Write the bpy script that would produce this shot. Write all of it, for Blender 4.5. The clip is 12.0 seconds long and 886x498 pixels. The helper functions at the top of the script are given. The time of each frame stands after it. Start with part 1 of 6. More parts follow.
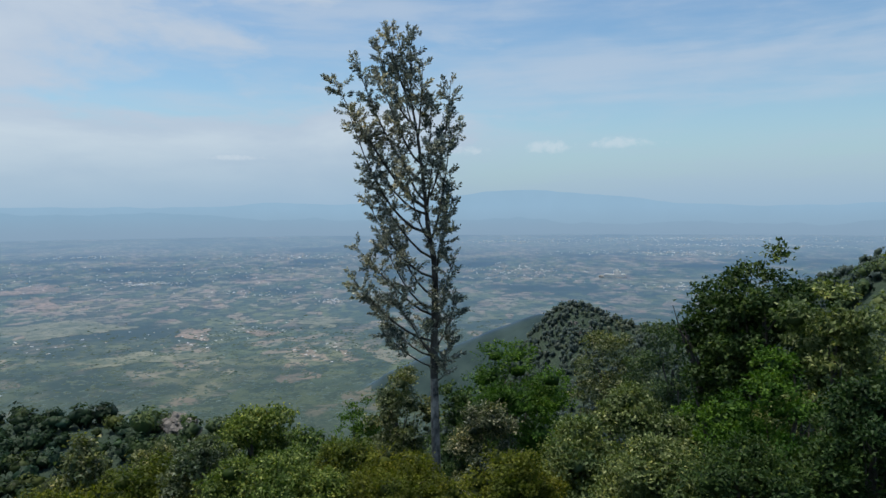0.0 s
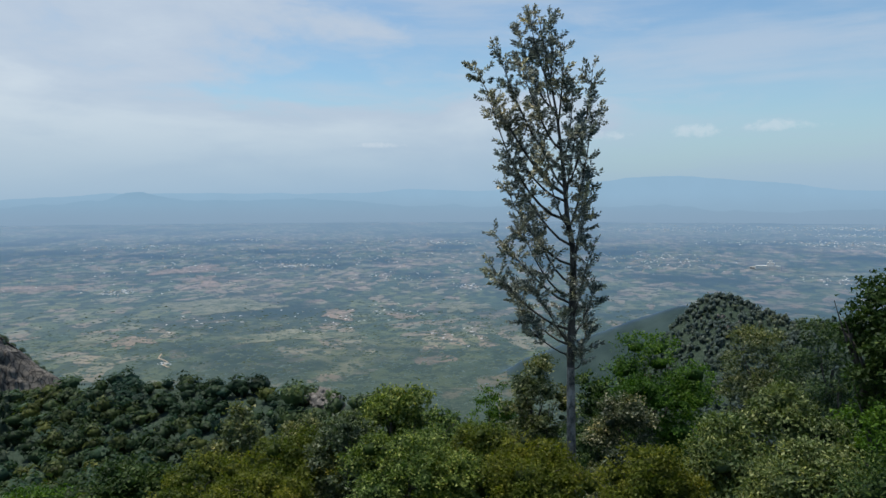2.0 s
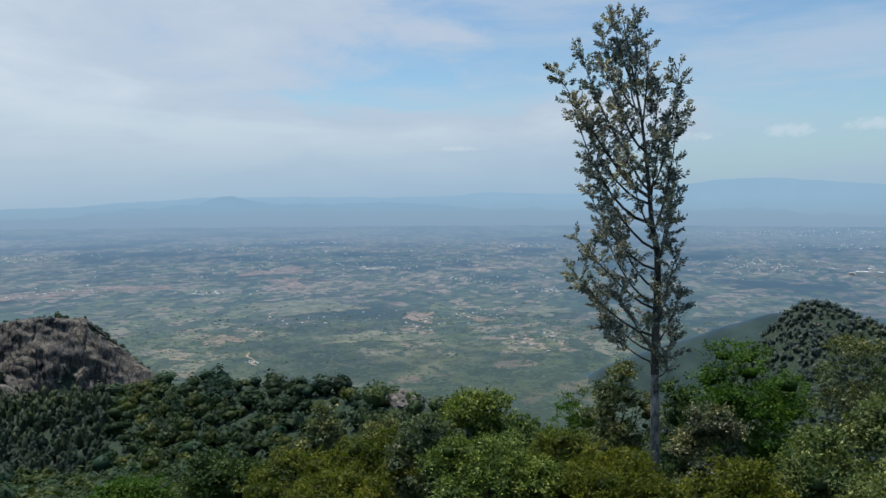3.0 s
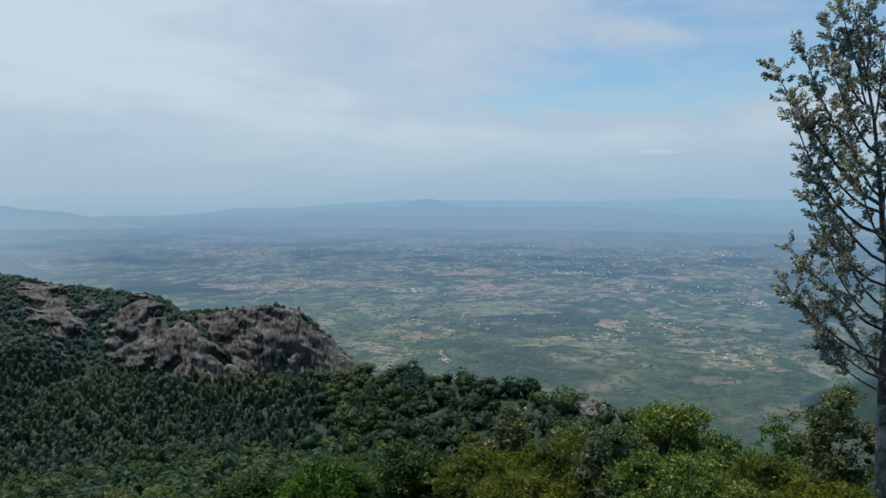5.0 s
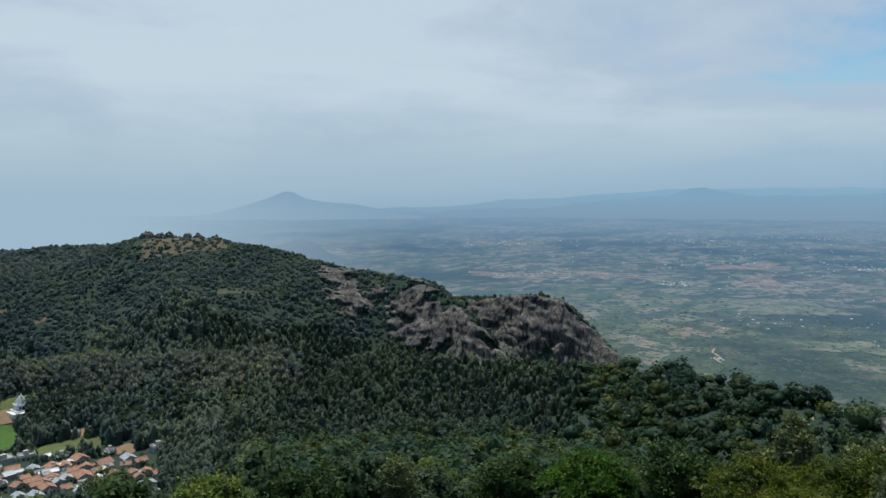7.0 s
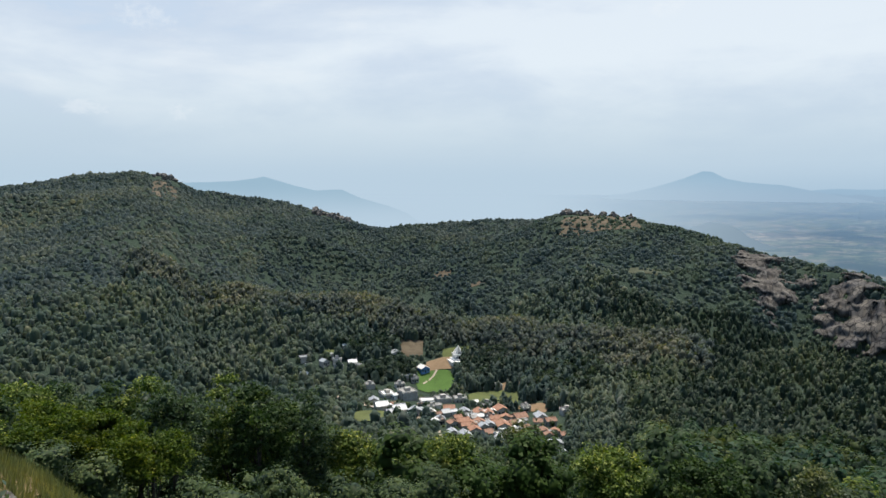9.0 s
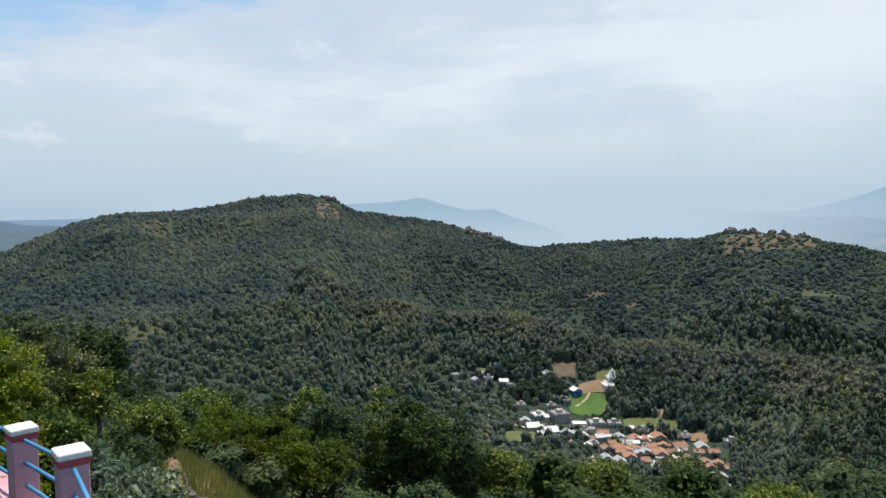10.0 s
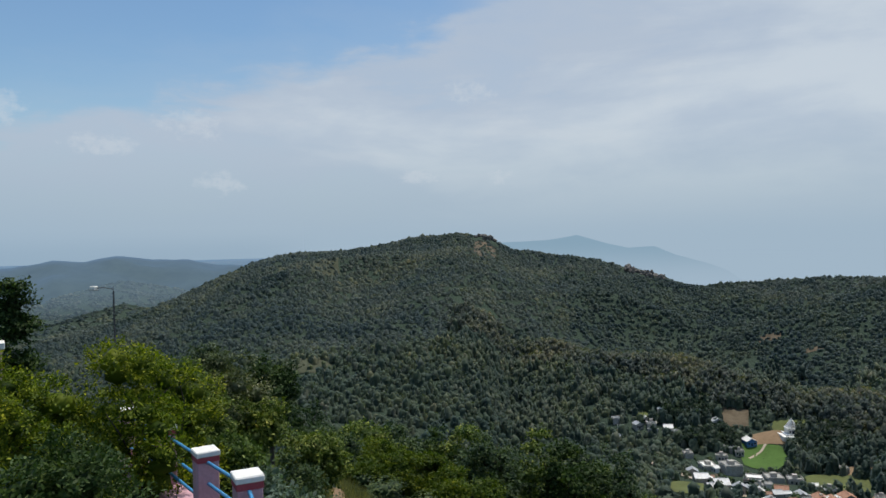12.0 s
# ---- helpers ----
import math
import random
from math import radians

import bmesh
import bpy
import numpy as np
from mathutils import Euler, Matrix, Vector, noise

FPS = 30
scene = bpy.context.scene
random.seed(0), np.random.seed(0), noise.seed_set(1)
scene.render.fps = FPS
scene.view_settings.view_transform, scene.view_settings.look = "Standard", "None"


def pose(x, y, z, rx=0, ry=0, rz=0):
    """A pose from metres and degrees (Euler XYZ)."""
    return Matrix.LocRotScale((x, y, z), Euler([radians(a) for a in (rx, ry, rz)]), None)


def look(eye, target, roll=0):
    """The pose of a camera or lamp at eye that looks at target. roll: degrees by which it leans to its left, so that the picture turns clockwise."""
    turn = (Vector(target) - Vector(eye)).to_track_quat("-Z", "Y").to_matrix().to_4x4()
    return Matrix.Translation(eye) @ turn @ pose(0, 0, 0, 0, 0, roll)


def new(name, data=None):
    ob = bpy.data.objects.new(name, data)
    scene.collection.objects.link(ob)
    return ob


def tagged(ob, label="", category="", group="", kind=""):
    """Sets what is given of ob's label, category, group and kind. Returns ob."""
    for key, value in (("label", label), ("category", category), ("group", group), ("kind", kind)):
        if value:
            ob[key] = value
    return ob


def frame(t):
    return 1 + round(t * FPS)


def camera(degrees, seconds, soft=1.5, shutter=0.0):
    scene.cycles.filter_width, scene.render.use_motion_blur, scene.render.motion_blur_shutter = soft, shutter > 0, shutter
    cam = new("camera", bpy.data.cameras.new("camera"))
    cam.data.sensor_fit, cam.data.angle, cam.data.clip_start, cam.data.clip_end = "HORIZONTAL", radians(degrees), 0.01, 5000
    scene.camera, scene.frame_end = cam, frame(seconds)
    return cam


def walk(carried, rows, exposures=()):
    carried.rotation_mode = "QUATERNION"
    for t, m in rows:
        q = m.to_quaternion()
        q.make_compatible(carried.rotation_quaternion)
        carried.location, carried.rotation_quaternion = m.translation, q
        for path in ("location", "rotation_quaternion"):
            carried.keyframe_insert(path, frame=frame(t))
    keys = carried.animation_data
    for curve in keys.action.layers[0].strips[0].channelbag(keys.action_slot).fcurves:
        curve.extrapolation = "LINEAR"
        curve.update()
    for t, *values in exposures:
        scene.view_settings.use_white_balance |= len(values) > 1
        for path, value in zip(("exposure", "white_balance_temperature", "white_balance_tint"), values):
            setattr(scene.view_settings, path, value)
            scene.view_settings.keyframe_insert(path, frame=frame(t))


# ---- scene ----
# The eye stands at a lookout 200 m above a plain; azimuths run in degrees anticlockwise from +y.
EYE = Vector((0.0, 0.0, 200.0))
LENS = 62.92
cam = camera(LENS, 12.0, soft=1.5)
TURNS = [
    (0.0, -0.28, -2.72, -0.36),
    (0.5, 2.38, -3.26, -0.50),
    (1.0, 4.89, -3.68, -0.40),
    (1.5, 7.98, -4.06, -0.27),
    (2.0, 10.60, -3.75, -0.09),
    (2.5, 13.46, -3.40, 0.01),
    (3.0, 16.94, -3.47, -0.22),
    (5.0, 32.14, -3.22, 0.59),
    (5.5, 36.12, -2.95, 0.54),
    (6.0, 40.06, -3.24, 0.97),
    (6.5, 43.95, -3.46, 0.30),
    (7.0, 52.92, -4.08, -0.02),
    (7.2, 57.72, -4.23, -0.01),
    (8.8, 81.19, -5.65, 0.71),
    (9.0, 84.85, -5.75, 0.28),
    (9.5, 92.39, -5.20, -0.31),
    (10.0, 96.86, -4.20, -0.53),
    (10.5, 99.38, -2.67, -0.34),
    (11.0, 102.16, -1.88, 0.08),
    (11.5, 104.27, -0.96, 0.20),
    (12.0, 109.15, -1.00, -1.20),
]
EXPOSURES = [(0.0, 0.03, 6500, 8), (3.0, 0.03, 6450, 8), (5.0, -0.05, 6300, 5), (7.0, -0.10, 6250, 4), (8.8, 0.28, 6700, 9), (9.5, 0.34, 6800, 10), (10.5, 0.20, 6800, 10), (11.5, -0.11, 6600, 9), (12.0, -0.13, 6550, 9)]  # seconds, stops, kelvin, tint


def turn(yaw, tilt, lean):
    """The pose at the lookout: yaw to the left of +y, tilt up, lean to the left, in degrees."""
    a, e = radians(yaw), radians(tilt)
    way = Vector((-math.sin(a) * math.cos(e), math.cos(a) * math.cos(e), math.sin(e)))
    return look(EYE, EYE + way, lean)


walk(cam, [(t, turn(a, e, lean)) for t, a, e, lean in TURNS], EXPOSURES)

# ---- sky and sun ----
SUN_AZ, SUN_EL = 72.0, 72.0


def build_sky():
    w = bpy.data.worlds.new("sky")
    scene.world = w
    w.use_nodes = True
    nt = w.node_tree
    nt.nodes.clear()
    n, l = nt.nodes.new, nt.links.new
    out = n("ShaderNodeOutputWorld")
    sky = n("ShaderNodeTexSky")
    sky.sky_type, sky.sun_disc = "NISHITA", False
    sky.sun_elevation, sky.sun_rotation = radians(SUN_EL), radians(-SUN_AZ)
    sky.altitude, sky.air_density, sky.dust_density, sky.ozone_density = 300, 1.3, 0.4, 1.6
    clear = n("ShaderNodeBackground")
    clear.inputs[1].default_value = 0.11
    deep = n("ShaderNodeMix")
    deep.data_type, deep.blend_type = "RGBA", "MULTIPLY"
    deep.inputs[0].default_value, deep.inputs[7].default_value = 1.0, (0.78, 0.93, 1.05, 1)
    l(sky.outputs[0], deep.inputs[6])
    l(deep.outputs[2], clear.inputs[0])
    # cloud sheet: flatten the direction on a plane far overhead
    tc, sep = n("ShaderNodeTexCoord"), n("ShaderNodeSeparateXYZ")
    l(tc.outputs["Generated"], sep.inputs[0])

    def m(op, a, b, c=None):
        k = n("ShaderNodeMath")
        k.operation = op
        for i, v in enumerate((a, b, c)):
            if v is None:
                continue
            if isinstance(v, (int, float)):
                k.inputs[i].default_value = v
            else:
                l(v, k.inputs[i])
        return k.outputs[0]

    def ramp(v, a, b):
        k = n("ShaderNodeMapRange")
        k.interpolation_type = "SMOOTHSTEP"
        k.inputs["From Min"].default_value, k.inputs["From Max"].default_value = a, b
        l(v, k.inputs["Value"])
        return k.outputs["Result"]

    def cloud_noise(scale, detail, rough, seed, stretch):
        mp = n("ShaderNodeMapping")
        mp.inputs["Location"].default_value = (seed, seed * 0.7, seed * 0.3)
        mp.inputs["Scale"].default_value = stretch
        l(tc.outputs["Generated"], mp.inputs[0])
        t = n("ShaderNodeTexNoise")
        t.inputs["Scale"].default_value, t.inputs["Detail"].default_value = scale, detail
        t.inputs["Roughness"].default_value, t.inputs["Distortion"].default_value = rough, 0.35
        l(mp.outputs[0], t.inputs["Vector"])
        return t.outputs[0]

    big = cloud_noise(1.7, 6, 0.52, CLOUD_SEED, (1.0, 1.0, 4.2))
    fine = cloud_noise(5.5, 8, 0.6, 7.3, (1.0, 1.0, 3.0))
    # the cloud bank lies thickest to the west, round the sun's side
    a = radians(CLOUD_AZ)
    side = m("ADD", m("MULTIPLY", sep.outputs[0], -math.sin(a)), m("MULTIPLY", sep.outputs[1], math.cos(a)))
    cover = m("ADD", m("ADD", big, m("MULTIPLY", fine, 0.35)), m("MULTIPLY", m("SUBTRACT", side, 0.5), CLOUD_SIDE))
    streaks = cloud_noise(2.1, 8, 0.58, 11.7, (1.0, 1.0, 8.0))
    puffs = cloud_noise(9.0, 6, 0.55, 4.2, (1.0, 1.0, 3.5))
    veil = m("MULTIPLY", ramp(m("ADD", streaks, m("MULTIPLY", puffs, 0.3)), 0.50, 0.86), 0.62)
    mask = m("MAXIMUM", m("MULTIPLY", ramp(cover, CLOUD_LO, CLOUD_HI), 0.9), veil)
    # azimuth and elevation in degrees
    az = m("MULTIPLY", m("ARCTAN2", m("MULTIPLY", sep.outputs[0], -1.0), sep.outputs[1]), 180 / math.pi)
    el = m("MULTIPLY", m("ARCSINE", sep.outputs[2], 0.0), 180 / math.pi)
    # a closed white sheet over the hills, with a torn edge towards open blue sky
    sheet = m("MULTIPLY", ramp(az, 58, 92), m("ADD", 0.62, m("MULTIPLY", fine, 0.5)))
    mask = m("MAXIMUM", mask, m("MINIMUM", sheet, 0.93))
    torn = m("ADD", m("SUBTRACT", el, 16.8), m("ADD", m("MULTIPLY", m("SUBTRACT", az, 106.0), 0.25), m("ADD", m("MULTIPLY", m("SUBTRACT", fine, 0.5), 8.0), m("MULTIPLY", m("SUBTRACT", puffs, 0.5), 5.0))))
    wisp = m("ADD", 0.80, m("MULTIPLY", ramp(torn, 0.0, 5.0), 0.17))
    mask = m("MULTIPLY", mask, m("SUBTRACT", 1.0, m("MULTIPLY", m("MULTIPLY", ramp(torn, -1.6, 1.2), wisp), ramp(az, 98, 110))))
    # small heaped clouds low over the horizon
    heap = None
    curl = cloud_noise(38.0, 7, 0.68, 9.1, (1.0, 1.0, 1.6))
    curl2 = cloud_noise(95.0, 5, 0.6, 2.3, (1.0, 1.0, 1.3))
    for a0, e0, wa, we in PUFFS:
        d2 = m("ADD", m("POWER", m("ABSOLUTE", m("DIVIDE", m("SUBTRACT", az, a0), wa), 0.0), 2.0), m("POWER", m("ABSOLUTE", m("DIVIDE", m("SUBTRACT", el, e0), we), 0.0), 2.0))
        d2 = m("ADD", d2, m("ADD", m("MULTIPLY", m("SUBTRACT", curl, 0.5), 5.5), m("MULTIPLY", m("SUBTRACT", curl2, 0.5), 2.5)))
        k = m("SUBTRACT", 1.0, ramp(d2, -0.6, 1.3))
        heap = k if heap is None else m("MAXIMUM", heap, k)
    white = n("ShaderNodeBackground")
    tone = n("ShaderNodeMix")
    tone.data_type = "RGBA"
    tone.inputs[6].default_value, tone.inputs[7].default_value = (0.495, 0.575, 0.695, 1), (0.64, 0.705, 0.78, 1)
    l(ramp(cover, CLOUD_LO + 0.12, CLOUD_HI + 0.2), tone.inputs[0])
    l(tone.outputs[2], white.inputs[0])
    white.inputs[1].default_value = CLOUD_LIGHT
    mix = n("ShaderNodeMixShader")
    l(mask, mix.inputs[0]), l(clear.outputs[0], mix.inputs[1]), l(white.outputs[0], mix.inputs[2])
    # dust over the horizon, paler towards the bright side
    dust = n("ShaderNodeBackground")
    dt = n("ShaderNodeMix")
    dt.data_type = "RGBA"
    dt.inputs[6].default_value, dt.inputs[7].default_value = DUST_A, DUST_B
    b = radians(95)
    bright = m("ADD", m("MULTIPLY", sep.outputs[0], -math.sin(b)), m("MULTIPLY", sep.outputs[1], math.cos(b)))
    l(ramp(bright, 0.2, 0.95), dt.inputs[0])
    l(dt.outputs[2], dust.inputs[0])
    mix2 = n("ShaderNodeMixShader")
    l(m("SUBTRACT", 1.0, ramp(sep.outputs[2], -0.02, DUST_TOP)), mix2.inputs[0])
    l(mix.outputs[0], mix2.inputs[1]), l(dust.outputs[0], mix2.inputs[2])
    puff = n("ShaderNodeBackground")
    puff.inputs[0].default_value = (0.66, 0.72, 0.79, 1)
    mix3 = n("ShaderNodeMixShader")
    l(m("MULTIPLY", heap, 0.42), mix3.inputs[0]), l(mix2.outputs[0], mix3.inputs[1]), l(puff.outputs[0], mix3.inputs[2])
    l(mix3.outputs[0], out.inputs[0])


PUFFS = [  # azimuth, elevation, half width, half height
    (134.0, 7.1, 2.4, 0.8), (128.2, 8.7, 2.6, 1.1), (126.1, 4.4, 1.8, 0.9), (111.1, 4.7, 1.4, 0.6), (104.6, 4.6, 0.9, 0.7), (107.0, 11.2, 2.2, 1.0),
    (68.0, 12.4, 1.2, 0.9), (-8.5, 5.2, 1.5, 0.5), (-2.4, 5.0, 1.6, 0.35), (-14.0, 5.4, 3.0, 0.4), (15.5, 4.4, 2.0, 0.2), (140.5, 9.3, 1.6, 1.2),
]
CLOUD_SEED, CLOUD_AZ, CLOUD_SIDE, CLOUD_LO, CLOUD_HI, CLOUD_LIGHT = 3.1, 64.0, 0.46, 0.60, 0.76, 1.0
DUST_A, DUST_B, DUST_TOP = (0.31, 0.455, 0.61, 1), (0.39, 0.51, 0.63, 1), 0.16
build_sky()
sun = new("sun", bpy.data.lights.new("sun", "SUN"))
sun.data.energy, sun.data.angle, sun.data.color = 4.2, radians(0.6), (1.0, 0.95, 0.87)
sun.matrix_world = look((-math.sin(radians(SUN_AZ)) * math.cos(radians(SUN_EL)) * 900, math.cos(radians(SUN_AZ)) * math.cos(radians(SUN_EL)) * 900, 200 + math.sin(radians(SUN_EL)) * 900), EYE)


# ---- materials ----
def material(name, build):
    mat = bpy.data.materials.new(name)
    mat.use_nodes = True
    nt = mat.node_tree
    nt.nodes.clear()
    out = nt.nodes.new("ShaderNodeOutputMaterial")
    nt.links.new(build(nt), out.inputs[0])
    return mat


def noise_tex(nt, scale, detail=4, rough=0.55, coord="Object", stretch=None):
    tc = nt.nodes.new("ShaderNodeTexCoord")
    t = nt.nodes.new("ShaderNodeTexNoise")
    t.inputs["Scale"].default_value, t.inputs["Detail"].default_value, t.inputs["Roughness"].default_value = scale, detail, rough
    src = tc.outputs[coord]
    if stretch:
        mp = nt.nodes.new("ShaderNodeMapping")
        mp.inputs["Scale"].default_value = stretch
        nt.links.new(src, mp.inputs[0])
        src = mp.outputs[0]
    nt.links.new(src, t.inputs["Vector"])
    return t.outputs[0]


def colours(nt, value, stops):
    r = nt.nodes.new("ShaderNodeValToRGB")
    e = r.color_ramp.elements
    while len(e) < len(stops):
        e.new(0.5)
    for k, (p, c) in zip(e, stops):
        k.position, k.color = p, (*c, 1)
    nt.links.new(value, r.inputs[0])
    return r.outputs[0]


def blend(nt, fac, a, b, mode="MIX"):
    k = nt.nodes.new("ShaderNodeMix")
    k.data_type, k.blend_type = "RGBA", mode
    for i, v in ((0, fac), (6, a), (7, b)):
        if isinstance(v, (int, float)):
            k.inputs[i].default_value = v
        elif isinstance(v, tuple):
            k.inputs[i].default_value = (*v, 1)
        else:
            nt.links.new(v, k.inputs[i])
    return k.outputs[2]


def surface(nt, colour, rough=0.8, bump=None, strength=0.3, distance=0.1, metal=0.0, spec=0.4, sheen=0.0, sheen_tint=(0.5, 0.7, 0.9), sheen_rough=0.5):
    p = nt.nodes.new("ShaderNodeBsdfPrincipled")
    if isinstance(colour, tuple):
        p.inputs["Base Color"].default_value = (*colour, 1)
    else:
        nt.links.new(colour, p.inputs["Base Color"])
    p.inputs["Roughness"].default_value, p.inputs["Metallic"].default_value = rough, metal
    p.inputs["Specular IOR Level"].default_value = spec
    p.inputs["Sheen Weight"].default_value, p.inputs["Sheen Roughness"].default_value = sheen, sheen_rough
    p.inputs["Sheen Tint"].default_value = (*sheen_tint, 1)
    if bump is not None:
        b = nt.nodes.new("ShaderNodeBump")
        b.inputs["Strength"].default_value, b.inputs["Distance"].default_value = strength, distance
        nt.links.new(bump, b.inputs["Height"])
        nt.links.new(b.outputs[0], p.inputs["Normal"])
    return p.outputs[0]


def painted(name, colour, rough=0.7, dirt=0.25, scale=1.5, spec=0.3, metal=0.0):
    """Paint or plaster with stains at two scales."""
    def build(nt):
        a, b = noise_tex(nt, scale, 5), noise_tex(nt, scale * 9, 4)
        dark = tuple(c * (1 - dirt) * k for c, k in zip(colour, (1, 0.97, 0.9)))
        c = colours(nt, a, [(0.35, dark), (0.62, colour)])
        c = blend(nt, 0.35, c, colours(nt, b, [(0.4, dark), (0.6, colour)]))
        return surface(nt, c, rough, b, 0.25, 0.01, metal, spec)
    return material(name, build)


def foliage(name, dark, light, pale=None, translucent=0.3, patch=0.05, rough=0.55, sheen=0.0, glow=(1.2, 1.35, 0.6)):
    """Leaves: each leaf and each tree a little different, patches of darker and lighter tone, some light through the
    blade.
    """
    def build(nt):
        g = nt.nodes.new("ShaderNodeNewGeometry")
        c = colours(nt, g.outputs["Random Per Island"], [(0.0, dark), (0.75, light), (1.0, pale or light)])
        at = nt.nodes.new("ShaderNodeAttribute")
        at.attribute_name = "tint"
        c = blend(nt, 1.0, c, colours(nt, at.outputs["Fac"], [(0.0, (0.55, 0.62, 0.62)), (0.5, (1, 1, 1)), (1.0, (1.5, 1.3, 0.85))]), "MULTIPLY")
        # on the far woods these broad patches put cloud shadow into the colour
        c = blend(nt, 1.0, c, colours(nt, noise_tex(nt, patch, 3), [(0.36, (0.64, 0.76, 0.82)), (0.64, (1.28, 1.18, 1.02))]), "MULTIPLY")
        p = surface(nt, c, rough, spec=0.12, sheen=sheen)
        t = nt.nodes.new("ShaderNodeBsdfTranslucent")
        nt.links.new(blend(nt, 1.0, c, glow, "MULTIPLY"), t.inputs[0])
        m = nt.nodes.new("ShaderNodeMixShader")
        m.inputs[0].default_value = translucent
        nt.links.new(p, m.inputs[1]), nt.links.new(t.outputs[0], m.inputs[2])
        return m.outputs[0]
    return material(name, build)


def bark_material(name, dark, light):
    def build(nt):
        a = noise_tex(nt, 8, 5, 0.65, stretch=(1, 1, 0.5))
        c = colours(nt, a, [(0.42, dark), (0.60, light)])
        c = blend(nt, 0.4, c, colours(nt, noise_tex(nt, 1.5, 3), [(0.4, dark), (0.6, light)]))
        return surface(nt, c, 0.9, a, 0.6, 0.02)
    return material(name, build)


def rock_build(nt):
    """Weathered granite: blocks between upright joints and ledges, darker patches, lichen and scrub in the cracks."""
    tc, mp = nt.nodes.new("ShaderNodeTexCoord"), nt.nodes.new("ShaderNodeMapping")
    mp.inputs["Scale"].default_value = (1.15, 1.15, 0.42)
    nt.links.new(tc.outputs["Object"], mp.inputs[0])

    def cells(scale, feature):
        v = nt.nodes.new("ShaderNodeTexVoronoi")
        v.feature = feature
        v.inputs["Scale"].default_value = scale
        nt.links.new(mp.outputs[0], v.inputs["Vector"])
        return v
    a, d = noise_tex(nt, 0.06, 5, 0.6), noise_tex(nt, 1.3, 5, 0.7)
    hue = nt.nodes.new("ShaderNodeSeparateColor")
    nt.links.new(cells(0.20, "F1").outputs["Color"], hue.inputs[0])
    c = colours(nt, hue.outputs[0], [(0.0, (0.062, 0.060, 0.060)), (0.5, (0.116, 0.108, 0.098)), (1.0, (0.220, 0.202, 0.178))])
    c = blend(nt, 0.55, c, colours(nt, a, [(0.38, (0.050, 0.050, 0.056)), (0.52, (0.125, 0.108, 0.088)), (0.66, (0.225, 0.195, 0.155))]))
    for scale, width in ((0.20, 0.09), (0.08, 0.05)):
        crack = cells(scale, "DISTANCE_TO_EDGE").outputs["Distance"]
        c = blend(nt, 1.0, c, colours(nt, crack, [(0.0, (0.26, 0.27, 0.30)), (width, (1, 1, 1))]), "MULTIPLY")
    c = blend(nt, colours(nt, d, [(0.56, (0, 0, 0)), (0.66, (0.35, 0.35, 0.35))]), c, (0.060, 0.064, 0.046))
    return surface(nt, c, 0.92, spec=0.15)


def hill_build(nt):
    a, b = noise_tex(nt, 0.02, 5), noise_tex(nt, 0.5, 6, 0.65)
    c = colours(nt, a, [(0.35, (0.034, 0.052, 0.038)), (0.55, (0.046, 0.066, 0.048)), (0.75, (0.064, 0.080, 0.058))])
    c = blend(nt, 0.5, c, colours(nt, b, [(0.38, (0.028, 0.046, 0.032)), (0.62, (0.056, 0.076, 0.054))]))
    return surface(nt, c, 0.95, b, 0.8, 1.5, spec=0.05)


